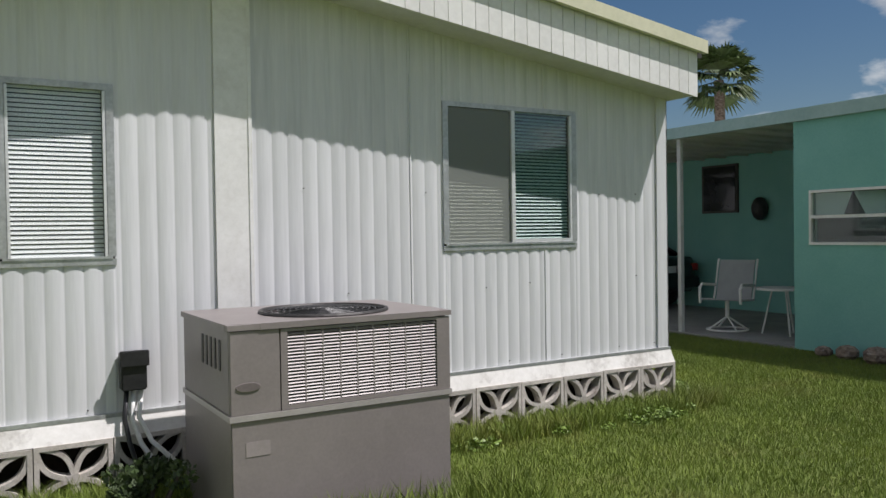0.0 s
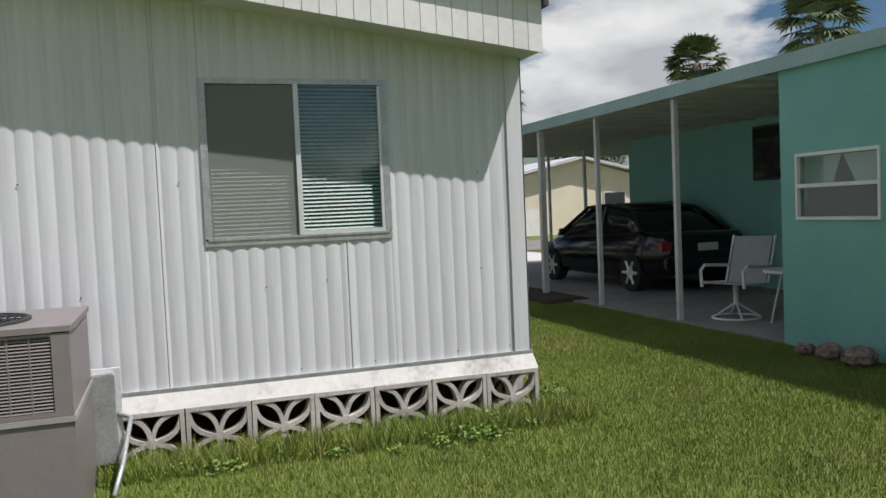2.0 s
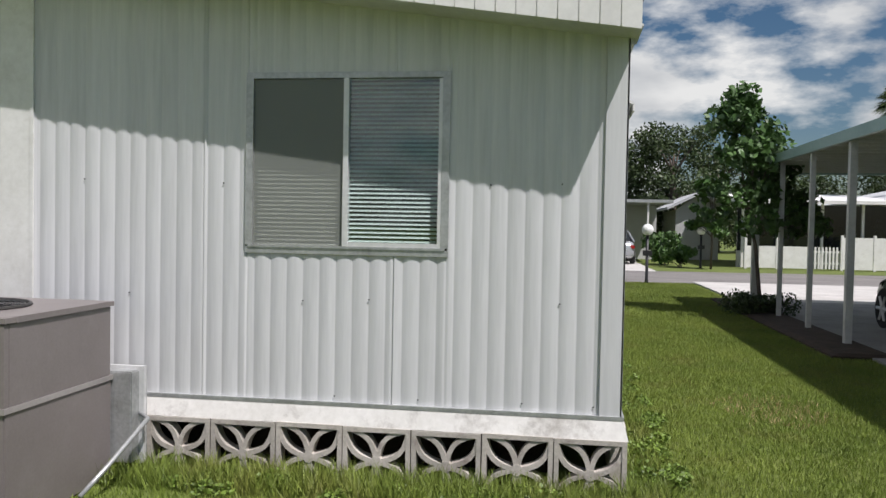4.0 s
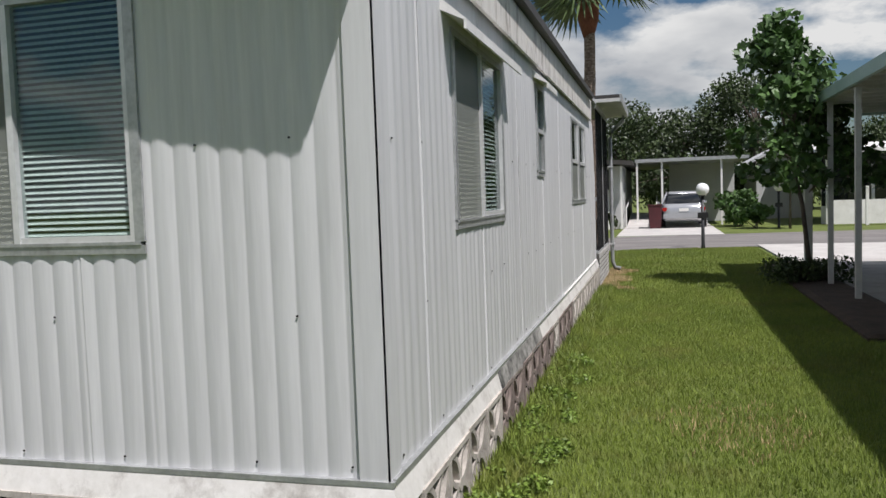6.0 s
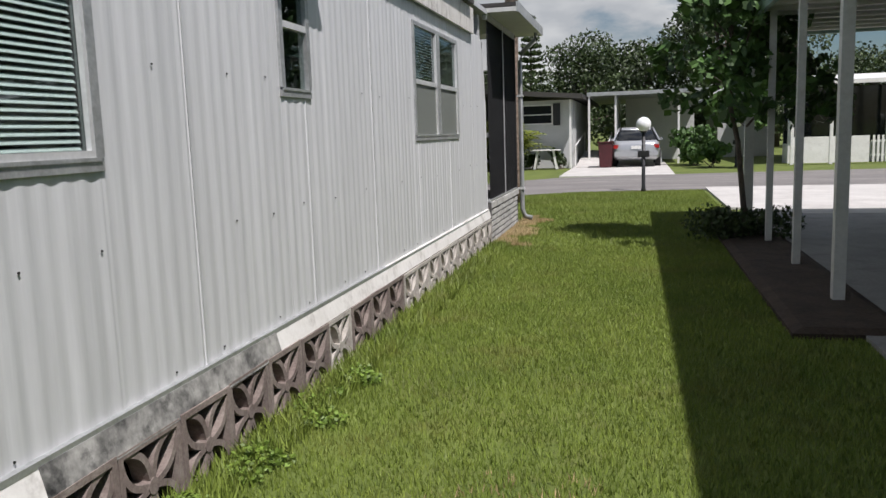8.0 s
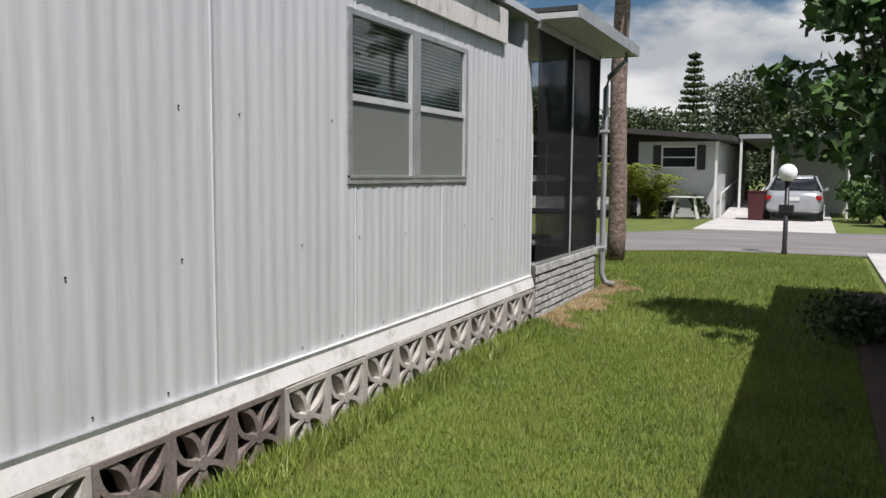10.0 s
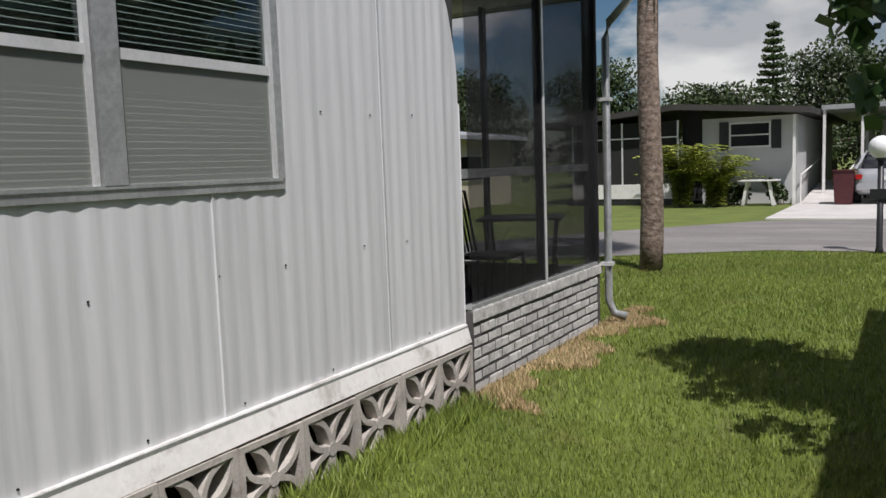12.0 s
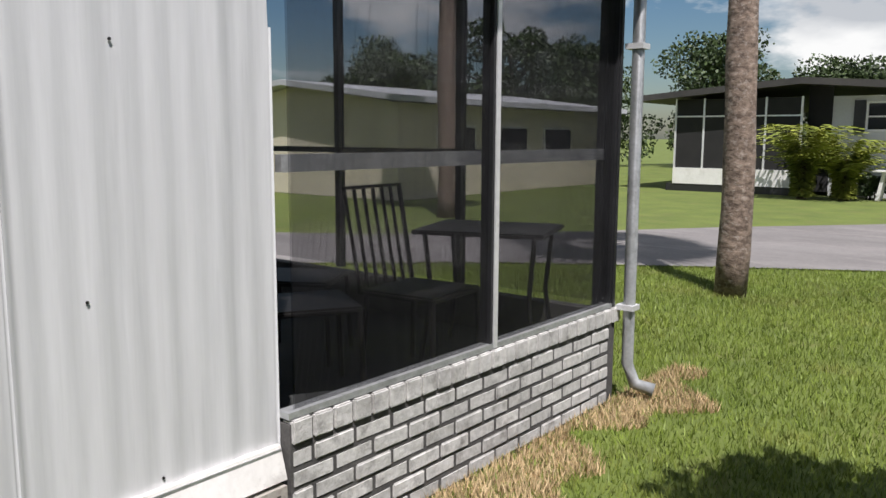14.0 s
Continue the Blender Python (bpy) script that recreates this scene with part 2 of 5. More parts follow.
TRUNK = surface("grey_brown_bark", (0.07, 0.055, 0.045), (0.16, 0.13, 0.11), 0.95, grain=30, patch=5, bump=0.8)
HOUSE_WHITE = surface("white_house_siding", (0.46, 0.465, 0.455), (0.58, 0.585, 0.575), 0.6, grain=20, patch=1, bump=0.05)
HOUSE_CREAM = surface("cream_house_siding", (0.62, 0.56, 0.42), (0.74, 0.67, 0.52), 0.65, grain=20, patch=1, bump=0.05)
ROOF_GREY = surface("grey_white_roof", (0.42, 0.43, 0.44), (0.58, 0.59, 0.60), 0.6, grain=12, patch=1, bump=0.1)
ROOF_DARK = surface("dark_brown_roof_edge", (0.03, 0.028, 0.026), (0.06, 0.055, 0.05), 0.6, grain=20, patch=1, bump=0.05)
CAR_BLACK = surface("black_car_paint", (0.006, 0.006, 0.008), (0.012, 0.012, 0.015), 0.12, grain=5, patch=1, bump=0)
CAR_SILVER = surface("silver_car_paint", (0.46, 0.47, 0.49), (0.54, 0.55, 0.57), 0.25, 0.5, grain=5, patch=1, bump=0)
CAR_GLASS = surface("dark_car_glass", (0.01, 0.012, 0.014), (0.02, 0.022, 0.025), 0.06, grain=5, patch=1, bump=0)
RUBBER = surface("tyre_rubber", (0.012, 0.012, 0.012), (0.025, 0.025, 0.025), 0.85, grain=50, patch=4, bump=0.1)
RED_LENS = surface("red_tail_lens", (0.30, 0.012, 0.012), (0.42, 0.02, 0.018), 0.15, grain=20, patch=2, bump=0)
RED_PAINT = surface("dark_red_plastic", (0.05, 0.010, 0.013), (0.09, 0.016, 0.02), 0.5, grain=20, patch=3, bump=0)
GLOBE = surface("white_globe_plastic", (0.78, 0.78, 0.77), (0.86, 0.86, 0.85), 0.3, grain=8, patch=3, bump=0)
SLING = surface("grey_sling_fabric", (0.30, 0.31, 0.31), (0.40, 0.41, 0.41), 0.85, grain=120, patch=4, bump=0.1)
IRON = surface("black_wrought_iron", (0.012, 0.012, 0.012), (0.03, 0.028, 0.026), 0.5, 0.4, grain=40, patch=4, bump=0.1)
PORCH_FLOOR = surface("dark_porch_carpet", (0.02, 0.022, 0.02), (0.04, 0.042, 0.04), 0.95, grain=80, patch=3, bump=0.2)
# Mulch of the garden bed; also the painted darkness of the crawl space.
MULCH_CRAWL_SHADE = surface("dark_mulch_and_crawl_shade", (0.03, 0.02, 0.014), (0.08, 0.055, 0.04), 0.95, grain=40, patch=5, bump=0.6)


# ---------------------------------------------------------------- mesh helpers
class Shape:
    """Collects plain solids into one mesh."""

    def __init__(self):
        self.v, self.f = [], []

    def box(self, x0, y0, z0, x1, y1, z1, m=None):
        c = [Vector((x, y, z)) for z in (z0, z1) for x, y in ((x0, y0), (x1, y0), (x1, y1), (x0, y1))]
        return self.hexa(c if m is None else [m @ p for p in c])

    def hexa(self, c):
        n = len(self.v)
        self.v += [tuple(p) for p in c]
        self.f += [tuple(n + i for i in q) for q in ((3, 2, 1, 0), (4, 5, 6, 7), (0, 1, 5, 4), (1, 2, 6, 5), (2, 3, 7, 6), (3, 0, 4, 7))]
        return self

    def tube(self, points, radii, sides=8, caps=True):
        """A round bar along the points."""
        pts = [Vector(p) for p in points]
        if not isinstance(radii, (list, tuple)):
            radii = [radii] * len(pts)
        rings = []
        for i, p in enumerate(pts):
            d = (pts[min(i + 1, len(pts) - 1)] - pts[max(i - 1, 0)]).normalized()
            side = d.cross(Vector((0, 0, 1)) if abs(d.z) < 0.9 else Vector((1, 0, 0))).normalized()
            up = side.cross(d)
            n = len(self.v)
            for k in range(sides):
                a = 2 * math.pi * k / sides
                self.v.append(tuple(p + radii[i] * (math.cos(a) * side + math.sin(a) * up)))
            rings.append(n)
        for a, b in zip(rings, rings[1:]):
            for k in range(sides):
                j = (k + 1) % sides
                self.f.append((a + k, a + j, b + j, b + k))
        if caps:
            self.f.append(tuple(rings[0] + k for k in reversed(range(sides))))
            self.f.append(tuple(rings[-1] + k for k in range(sides)))
        return self

    def loft(self, sections, caps=True):
        """Skins closed rings that have equal numbers of points."""
        n0, k = len(self.v), len(sections[0])
        for s in sections:
            self.v += [tuple(p) for p in s]
        for i in range(len(sections) - 1):
            for j in range(k):
                a, b = n0 + i * k, n0 + (i + 1) * k
                self.f.append((a + j, a + (j + 1) % k, b + (j + 1) % k, b + j))
        if caps:
            self.f.append(tuple(n0 + j for j in reversed(range(k))))
            self.f.append(tuple(n0 + (len(sections) - 1) * k + j for j in range(k)))
        return self

    def ball(self, c, r, rings=8, sides=12, squash=1.0):
        secs = []
        for i in range(rings + 1):
            a = math.pi * (i + 0.02) / (rings + 0.04) - math.pi / 2
            secs.append([(c[0] + r * math.cos(a) * math.cos(2 * math.pi * j / sides), c[1] + r * math.cos(a) * math.sin(2 * math.pi * j / sides),
                          c[2] + squash * r * math.sin(a)) for j in range(sides)])
        return self.loft(secs)

    def mesh(self, name, material, smooth=False, bevel=0.0):
        me = bpy.data.meshes.new(name)
        me.from_pydata(self.v, [], self.f)
        if bevel:
            b = bmesh.new()
            b.from_mesh(me)
            bmesh.ops.bevel(b, geom=b.edges[:], offset=bevel, segments=2, affect="EDGES", clamp_overlap=True)
            b.to_mesh(me)
            b.free()
        me.materials.append(material)
        if smooth:
            me.shade_smooth()
        me.update()
        return me


def part(name, shape, material, parent, label="", smooth=False, bevel=0.0):
    ob = new(name, shape.mesh(name, material, smooth, bevel) if isinstance(shape, Shape) else shape)
    ob.parent = parent
    if label:
        ob["label"] = label
    return ob


def thing(name, label, category, at=None, group=""):
    ob = new(name)
    if at is not None:
        ob.matrix_world = at
    return tagged(ob, label, category, group)


def solid(name, shape, material, label="", category="", group="", kind="", smooth=False, bevel=0.0):
    return tagged(new(name, shape.mesh(name, material, smooth, bevel)), label, category, group, kind)


def raw(name, verts, faces, material):
    me = bpy.data.meshes.new(name)
    me.from_pydata(verts, [], faces)
    me.materials.append(material)
    me.update()
    return me




# ---------------------------------------------------------------- ground, road, slabs
EX, EY = 5.43, 5.04            # planes of the east and south walls of the home


def ground_sheet():
    v, f = [], []
    xs = [-900, -200, -60] + [-20 + 2.0 * i for i in range(31)] + [80, 200, 900]
    ys = [-900, -200, -40] + [-10 + 2.0 * i for i in range(36)] + [90, 220, 900]
    for y in ys:
        for x in xs:
            v.append((x, y, -0.012 + 0.012 * noise.noise((x * 0.35, y * 0.35, 0))))
    n = len(xs)
    for j in range(len(ys) - 1):
        for i in range(n - 1):
            a = j * n + i
            f.append((a, a + 1, a + n + 1, a + n))
    return tagged(new("ground", raw("ground", v, f, SOIL)), "sunlit green lawn ground with worn brown patches", "lawn", kind="structure")


ground_sheet()

NEAR = [(-60, -20), (-8, 13.6), (0, 19.5), (2, 21.3), (4, 22.6), (6, 23.8), (8.5, 24.0), (14, 24.3), (60, 26)]
FAR = [(-62, -16), (-9.5, 17.0), (-1, 22.4), (1.3, 24.9), (2.8, 27.0), (5, 29.6), (8.4, 30.4), (14, 31.2), (60, 33)]
road_v = [(x, y, 0.012) for x, y in NEAR] + [(x, y, 0.012) for x, y in FAR]
road_f = [(i, i + 1, i + 10, i + 9) for i in range(8)]
tagged(new("road", raw("road", road_v, road_f, ASPHALT)), "worn pale grey asphalt street with tyre wear", "road", kind="structure")

solid("pavement", Shape().box(8.8, 6.16, -0.1, 15.0, 10.6, 0.03).box(9.12, 10.604, -0.1, 15.0, 18.4, 0.03), SLAB, "grey blotched concrete slab under the carport, its shade put into the colour", "carport floor", kind="structure")
solid("pavement", Shape().box(9.12, 18.42, -0.1, 15.0, 19.5, 0.03).box(8.9, 19.52, -0.1, 14.0, 24.6, 0.028), CONCRETE, "pale concrete carport slab and driveway apron", "driveway", kind="structure")
solid("pavement", Shape().box(5.0, 30.2, -0.1, 8.5, 46.0, 0.025), CONCRETE, "pale concrete driveway of the house across the street", "driveway", kind="structure")

# ---------------------------------------------------------------- main mobile home
WIN_S = [("full", 0.40, 0.98, 1.31, 2.33), ("slide", 3.205, 4.43, 1.335, 2.40)]                 # along x on the south wall
WIN_E = [("slide", 6.18, 7.48, 1.355, 2.36), ("single", 9.05, 9.45, 1.68, 2.45), ("double", 11.78, 13.55, 1.40, 2.42)]   # along y on the east wall


def roof_under(x):
    return 2.59 + 0.135 * (EX - abs(x - 1.68) - 1.68)


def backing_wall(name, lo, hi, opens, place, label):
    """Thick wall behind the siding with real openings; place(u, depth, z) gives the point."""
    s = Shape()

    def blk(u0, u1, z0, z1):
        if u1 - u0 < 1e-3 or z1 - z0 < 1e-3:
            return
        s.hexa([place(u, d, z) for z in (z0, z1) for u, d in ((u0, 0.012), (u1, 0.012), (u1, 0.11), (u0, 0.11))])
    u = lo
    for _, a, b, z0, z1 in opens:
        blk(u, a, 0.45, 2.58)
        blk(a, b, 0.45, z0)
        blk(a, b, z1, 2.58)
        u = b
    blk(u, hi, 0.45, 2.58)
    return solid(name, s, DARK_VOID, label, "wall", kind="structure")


def south(u, d, z):
    return (u, EY + d, z)


def east(u, d, z):
    return (EX - d, u, z)


wall_south = backing_wall("wall_south", -2.05, EX - 0.115, WIN_S, south, "white ribbed aluminium end wall of a mobile home")
wall_east = backing_wall("wall_east", EY + 0.012, 15.2, WIN_E, east, "white ribbed aluminium long wall of a mobile home")

PITCH = 0.1017
KNOTS = (0.0, 0.05, 0.12, 0.25, 0.38, 0.5, 0.62, 0.75, 0.88, 0.95)
SCALLOP = [(u, 0.004 + 0.008 * math.sin(math.pi * u) ** 0.8) for u in KNOTS]
WAVE = [(u, 0.008 - 0.004 * math.cos(2 * math.pi * u)) for u in KNOTS]


def siding_panel(name, u0, u1, opens, place, top, parent, bottom=0.445, depth=1.0):
    """One corrugated sheet: ribs run upright, cut out round the windows, its edge lapped over the next sheet."""
    us = []
    k = math.floor(u0 / PITCH)
    while k * PITCH < u1:
        for a, h in (WAVE if place is east else SCALLOP):
            u = (k + a) * PITCH
            if u0 < u < u1:
                us.append((u, 0.0085 + (h - 0.0085) * depth))
        k += 1
    us = [(u0, 0.0145)] + [(u0 + 0.010, 0.0135)] + [p for p in us if p[0] > u0 + 0.014] + [(u1 - 0.005, 0.006), (u1, 0.0143)]
    for _, a, b, z0, z1 in opens:
        for e in (a, b):
            if u0 < e < u1:
                us.append((e, 0.008))
    us += [(u, 0.0085 + (0.0075 - 0.004 * math.cos(2 * math.pi * u / PITCH)) * depth - 0.008 * depth) for u in np.arange(14.903, 15.2, 0.02) if place is east and u0 < u < u1]
    us.sort()
    levels = sorted({bottom, 9.0} | {z for _, a, b, z0, z1 in opens if a < u1 and b > u0 for z in (z0, z1)})
    v, f = [], []
    n = len(us)
    for z in levels:
        for u, h in us:
            wob = 0.0015 * math.sin(u * 31.0 + 5 * z)
            v.append(place(u, -h - wob, min(z, top(u))))
    for j in range(len(levels) - 1):
        for i in range(n - 1):
            um, zm = (us[i][0] + us[i + 1][0]) / 2, (levels[j] + min(levels[j + 1], 2.6)) / 2
            if any(a < um < b and z0 < zm < z1 for _, a, b, z0, z1 in opens):
                continue
            a = j * n + i
            f.append((a, a + 1, a + n + 1, a + n))
    me = raw(name, v, f, SIDING)
    me.shade_smooth()
    return part(name, me, None, parent)


SEAMS_S = [-2.05, -0.8, 0.35, 1.57, 1.79, 2.93, 4.12, EX - 0.10]
for a, b in zip(SEAMS_S, SEAMS_S[1:]):
    if a == 1.57:
        continue
    siding_panel("siding_panel", a, b, WIN_S, south, lambda u: roof_under(u) + 0.02, wall_south)
part("batten", Shape().box(1.565, EY - 0.024, 0.445, 1.795, EY + 0.01, 3.19).box(1.775, EY - 0.030, 0.445, 1.797, EY - 0.02, 3.18), WHITE, wall_south, "flat white batten over a panel joint")
SEAMS_E = [EY + 0.09, 5.60, 6.83, 8.08, 9.37, 10.60, 11.87, 13.12, 14.35, 15.205]
for a, b in zip(SEAMS_E, SEAMS_E[1:]):
    siding_panel("siding_panel", a, b, WIN_E, east, lambda u: 2.62 if u < 14.90 else 1.85 + 0.77 * math.sqrt(max(0.0, 1 - ((u - 14.90) / 0.30) ** 2)), wall_east, depth=0.5)
part("corner_trim", Shape().box(EX - 0.105, EY - 0.026, 0.44, EX + 0.02, EY - 0.012, 2.60).box(EX + 0.010, EY - 0.026, 0.44, EX + 0.019, EY + 0.10, 2.60), SIDING, wall_south, "folded aluminium corner trim")


def screws():
    s = Shape()
    rng = np.random.default_rng(5)
    for z in (0.48, 1.06, 1.75):
        for lo, hi, opens, axis in ((-0.2, EX - 0.12, WIN_S, 0), (5.2, 15.0, WIN_E, 1)):
            u = lo
            while u < hi:
                if not any(a - 0.05 < u < b + 0.05 and z0 - 0.05 < z < z1 + 0.05 for _, a, b, z0, z1 in opens) and rng.uniform() < 0.7:
                    zz = z + rng.uniform(-0.015, 0.015)
                    p, q = ((u, EY - 0.010, zz), (u, EY - 0.0150, zz)) if axis == 0 else ((EX + 0.010, u, zz), (EX + 0.0145, u, zz))
                    s.tube([p, q], 0.0048, 6)
                u += PITCH * int(rng.choice([4, 5, 6]))
    return s


part("screws", screws(), IRON, wall_south, "rusty dark siding screws")["kind"] = "stuff"


def home_window(name, kind, a, b, z0, z1, place, label):
    """Aluminium window in its opening: frame, sashes, panes, blind behind."""
    w = tagged(new(name), label, "window", kind="structure")
    a, b, z0, z1 = a + 0.022, b - 0.022, z0 + 0.022, z1 - 0.022

    def bar(u0, u1, d0, d1, e0, e1):
        return [place(u, d, z) for z in (e0, e1) for u, d in ((u0, d0), (u1, d0), (u1, d1), (u0, d1))]
    fr = Shape()
    t = 0.035
    fr.hexa(bar(a - 0.03, b + 0.03, -0.020, 0.03, z1 - 0.005, z1 + 0.03)).hexa(bar(a - 0.03, b + 0.03, -0.020, 0.03, z0 - 0.03, z0 + 0.006)).hexa(bar(a - 0.012, b + 0.012, -0.026, 0.03, z0 + 0.006, z0 + 0.02))
    fr.hexa(bar(a - 0.03, a + t - 0.02, -0.024, 0.03, z0 + 0.02, z1 - 0.005)).hexa(bar(b - t + 0.02, b + 0.03, -0.024, 0.03, z0 + 0.02, z1 - 0.005))
    part("window_frame", fr, ALU, w, "dull grey aluminium frame")
    lit = Shape()
    panes, screens = [], []
    m = (a + b) / 2
    if kind == "slide":
        lit.hexa(bar(m - 0.016, m + 0.016, -0.026, 0.02, z0 + 0.02, z1 - 0.005))
        lit.hexa(bar(m + 0.016, b - 0.016, -0.022, 0.0, z0 + 0.02, z0 + 0.045)).hexa(bar(b - 0.036, b - 0.016, -0.022, 0.0, z0 + 0.045, z1 - 0.01))
        panes.append((m + 0.016, b - 0.02, z0 + 0.03, z1 - 0.01))
        screens.append((a + 0.015, m - 0.016, z0 + 0.02, z1 - 0.01))
    elif kind == "double":
        for p, q in ((a, m - 0.05), (m + 0.05, b)):
            zm = (z0 + z1) / 2 + 0.0
            lit.hexa(bar(p + 0.015, q - 0.01, -0.020, 0.01, zm - 0.02, zm + 0.02))
            lit.hexa(bar(q - 0.035, q - 0.012, -0.022, 0.0, z0 + 0.02, z1 - 0.01))
            panes.append((p + 0.015, q - 0.01, zm, z1 - 0.01))
            screens.append((p + 0.015, q - 0.01, z0 + 0.02, zm))
        part("mullion", Shape().hexa(bar(m - 0.05, m + 0.05, -0.028, 0.02, z0 + 0.02, z1 - 0.005)), ALU, w)
    elif kind == "full":
        lit.hexa(bar(a + 0.012, a + 0.03, -0.024, 0.0, z0 + 0.02, z1 - 0.01)).hexa(bar(b - 0.03, b - 0.012, -0.024, 0.0, z0 + 0.02, z1 - 0.01))
        panes.append((a + 0.015, b - 0.015, z0 + 0.02, z1 - 0.01))
    else:
        zm = (z0 + z1) / 2
        lit.hexa(bar(a + 0.015, b - 0.015, -0.020, 0.01, zm - 0.018, zm + 0.018))
        panes.append((a + 0.015, b - 0.015, z0 + 0.02, zm))
        panes.append((a + 0.015, b - 0.015, zm, z1 - 0.01))
    part("sash", lit, ALU_BRIGHT, w, "bright aluminium sash bars")
    for p, q, e0, e1 in panes:
        g = part("pane", Shape().hexa(bar(p, q, 0.0, 0.004, e0, e1)), GLASS_CLEAR if kind == "full" else GLASS, w, "glass pane")
        g.visible_shadow = False
    for p, q, e0, e1 in screens:
        g = part("insect_screen", Shape().hexa(bar(p, q, -0.008, -0.006, e0, e1)), MESH_PANE, w, "grey insect screen")
        g.visible_shadow = False
    # Added near-black sheet closes the opening and paints the room's darkness.
    part("dark_room_backing", Shape().hexa(bar(a - 0.02, b + 0.02, 0.10, 0.112, z0 - 0.02, z1 + 0.02)), DARK_VOID, w)
    if kind == "single":
        return w
    sl = Shape()
    step = 0.026
    run, rise = {"double": (0.018, 0.004), "full": (0.006, 0.018)}.get(kind, (0.009, 0.013))
    for k in range(int((z1 - z0) / step)):
        z = z0 + 0.02 + k * step
        sl.hexa([place(u, d, zz) for zz, off in ((z, 0), (z + 0.002, 0.0)) for u, d, zz in
                 ((a + 0.03, 0.024, zz), (b - 0.03, 0.024, zz), (b - 0.03, 0.024 + run, zz + rise), (a + 0.03, 0.024 + run, zz + rise))])
    part("blind", sl, BLIND, w, "lowered pale mini blind")
    return w


home_window("window_1", *WIN_S[0], south, "aluminium window with a lowered white blind")
home_window("window_2", *WIN_S[1], south, "sliding aluminium window, half screened, blind behind greenish glass")
home_window("window_3", *WIN_E[0], east, "sliding aluminium window, half screened, blind behind glass")
home_window("window_4", *WIN_E[1], east, "narrow single-hung aluminium window with dark screen")
home_window("window_5", *WIN_E[2], east, "pair of single-hung aluminium windows with blinds")

for a, b, z in ((6.02, 7.62, 2.42), (8.95, 9.58, 2.50)):
    aw = thing("window_awning", "folded white metal hood above the window, edges weathered", "awning", group="window hoods")
    part("hood", Shape().hexa([(EX + d, y, zz) for zz in (0, 1) for d, y, zz in ((0.005, a, z + 0.06 * zz), (0.13, a, z - 0.06 + 0.012 * zz), (0.13, b, z - 0.06 + 0.012 * zz), (0.005, b, z + 0.06 * zz))]), WHITE, aw)
    part("hood_lip", Shape().box(EX + 0.122, a, z - 0.10, EX + 0.134, b, z - 0.055), WHITE, aw)

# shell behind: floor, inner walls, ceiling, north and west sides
solid("floor", Shape().box(-2, EY + 0.12, 0.38, EX - 0.12, 15.0, 0.44), DARK_VOID, "floor inside the mobile home, coloured near black for the unlit rooms", "floor", kind="structure")
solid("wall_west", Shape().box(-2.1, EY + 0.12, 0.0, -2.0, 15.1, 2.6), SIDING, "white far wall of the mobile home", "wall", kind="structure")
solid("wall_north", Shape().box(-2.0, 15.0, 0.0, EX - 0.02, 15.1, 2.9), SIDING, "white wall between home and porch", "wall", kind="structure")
solid("ceiling", Shape().box(-2, EY + 0.12, 2.50, EX - 0.12, 14.98, 2.56), DARK_VOID, "ceiling inside the mobile home, coloured near black for the unlit rooms", "ceiling", kind="structure")

# roof: shallow gable with an end overhang, ribbed fascia and cream cap
RY0, RX1, RIDGE = 4.71, EX + 0.06, 1.68


def roof_main():
    s = Shape()
    zr, ze = roof_under(RIDGE), roof_under(RX1)
    for x0, z0, x1, z1 in ((RIDGE, zr, RX1, ze), (2 * RIDGE - RX1, ze, RIDGE, zr)):
        s.hexa([(x, y, z) for dz in (0.34, 0.40) for x, y, z in ((x0, RY0 - 0.03, z0 + dz), (x1, RY0 - 0.03, z1 + dz), (x1, 15.3, z1 + dz), (x0, 15.3, z0 + dz))])
    return s


roof = solid("roof", roof_main(), ROOF_GREY, "low white metal roof of the mobile home", "roof", kind="structure")
sof = Shape()
zr, ze = roof_under(RIDGE), roof_under(RX1)
for x0, z0, x1, z1 in ((RIDGE, zr, RX1, ze), (2 * RIDGE - RX1, ze, RIDGE, zr)):
    sof.hexa([(x, y, z + dz) for dz in (-0.012, 0.0) for x, y, z in ((x0, RY0 + 0.004, z0), (x1, RY0 + 0.004, z1), (x1, EY + 0.1, z1), (x0, EY + 0.1, z0))])
part("soffit", sof, SOFFIT, roof, "plain painted soffit")
capm = Shape()
for x0, z0, x1, z1 in ((RIDGE, zr, RX1 + 0.05, roof_under(RX1 + 0.05)), (2 * RIDGE - RX1, ze, RIDGE, zr)):
    capm.hexa([(x, y, z + dz) for dz in (0.33, 0.435) for x, y, z in ((x0, RY0 - 0.075, z0), (x1, RY0 - 0.075, z1), (x1, RY0 - 0.032, z1), (x0, RY0 - 0.032, z0))])
part("roof_cap", capm, CREAM, roof, "cream metal roof edge")
x = RX1 - 0.01
while x > -2.0:
    x2 = x - 0.104
    z_a, z_b = roof_under(x), roof_under(x2)
    part("fascia_slat", Shape().hexa([(xx, y, z + dz) for dz in (-0.03, 0.335) for xx, y, z in ((x2, RY0 - 0.012, z_b), (x, RY0 - 0.012, z_a), (x, RY0 + 0.003, z_a), (x2, RY0 + 0.003, z_b))]), FASCIA, roof)
    x -= 0.110
part("fascia_backing", Shape().hexa([(xx, y, roof_under(xx) + dz) for dz in (-0.02, 0.33) for xx, y in ((RIDGE, RY0 - 0.006), (RX1 - 0.012, RY0 - 0.006), (RX1 - 0.012, RY0 + 0.002), (RIDGE, RY0 + 0.002))]), SOFFIT, roof)
# long side: band of white panels under the roof edge
y = EY - 0.28
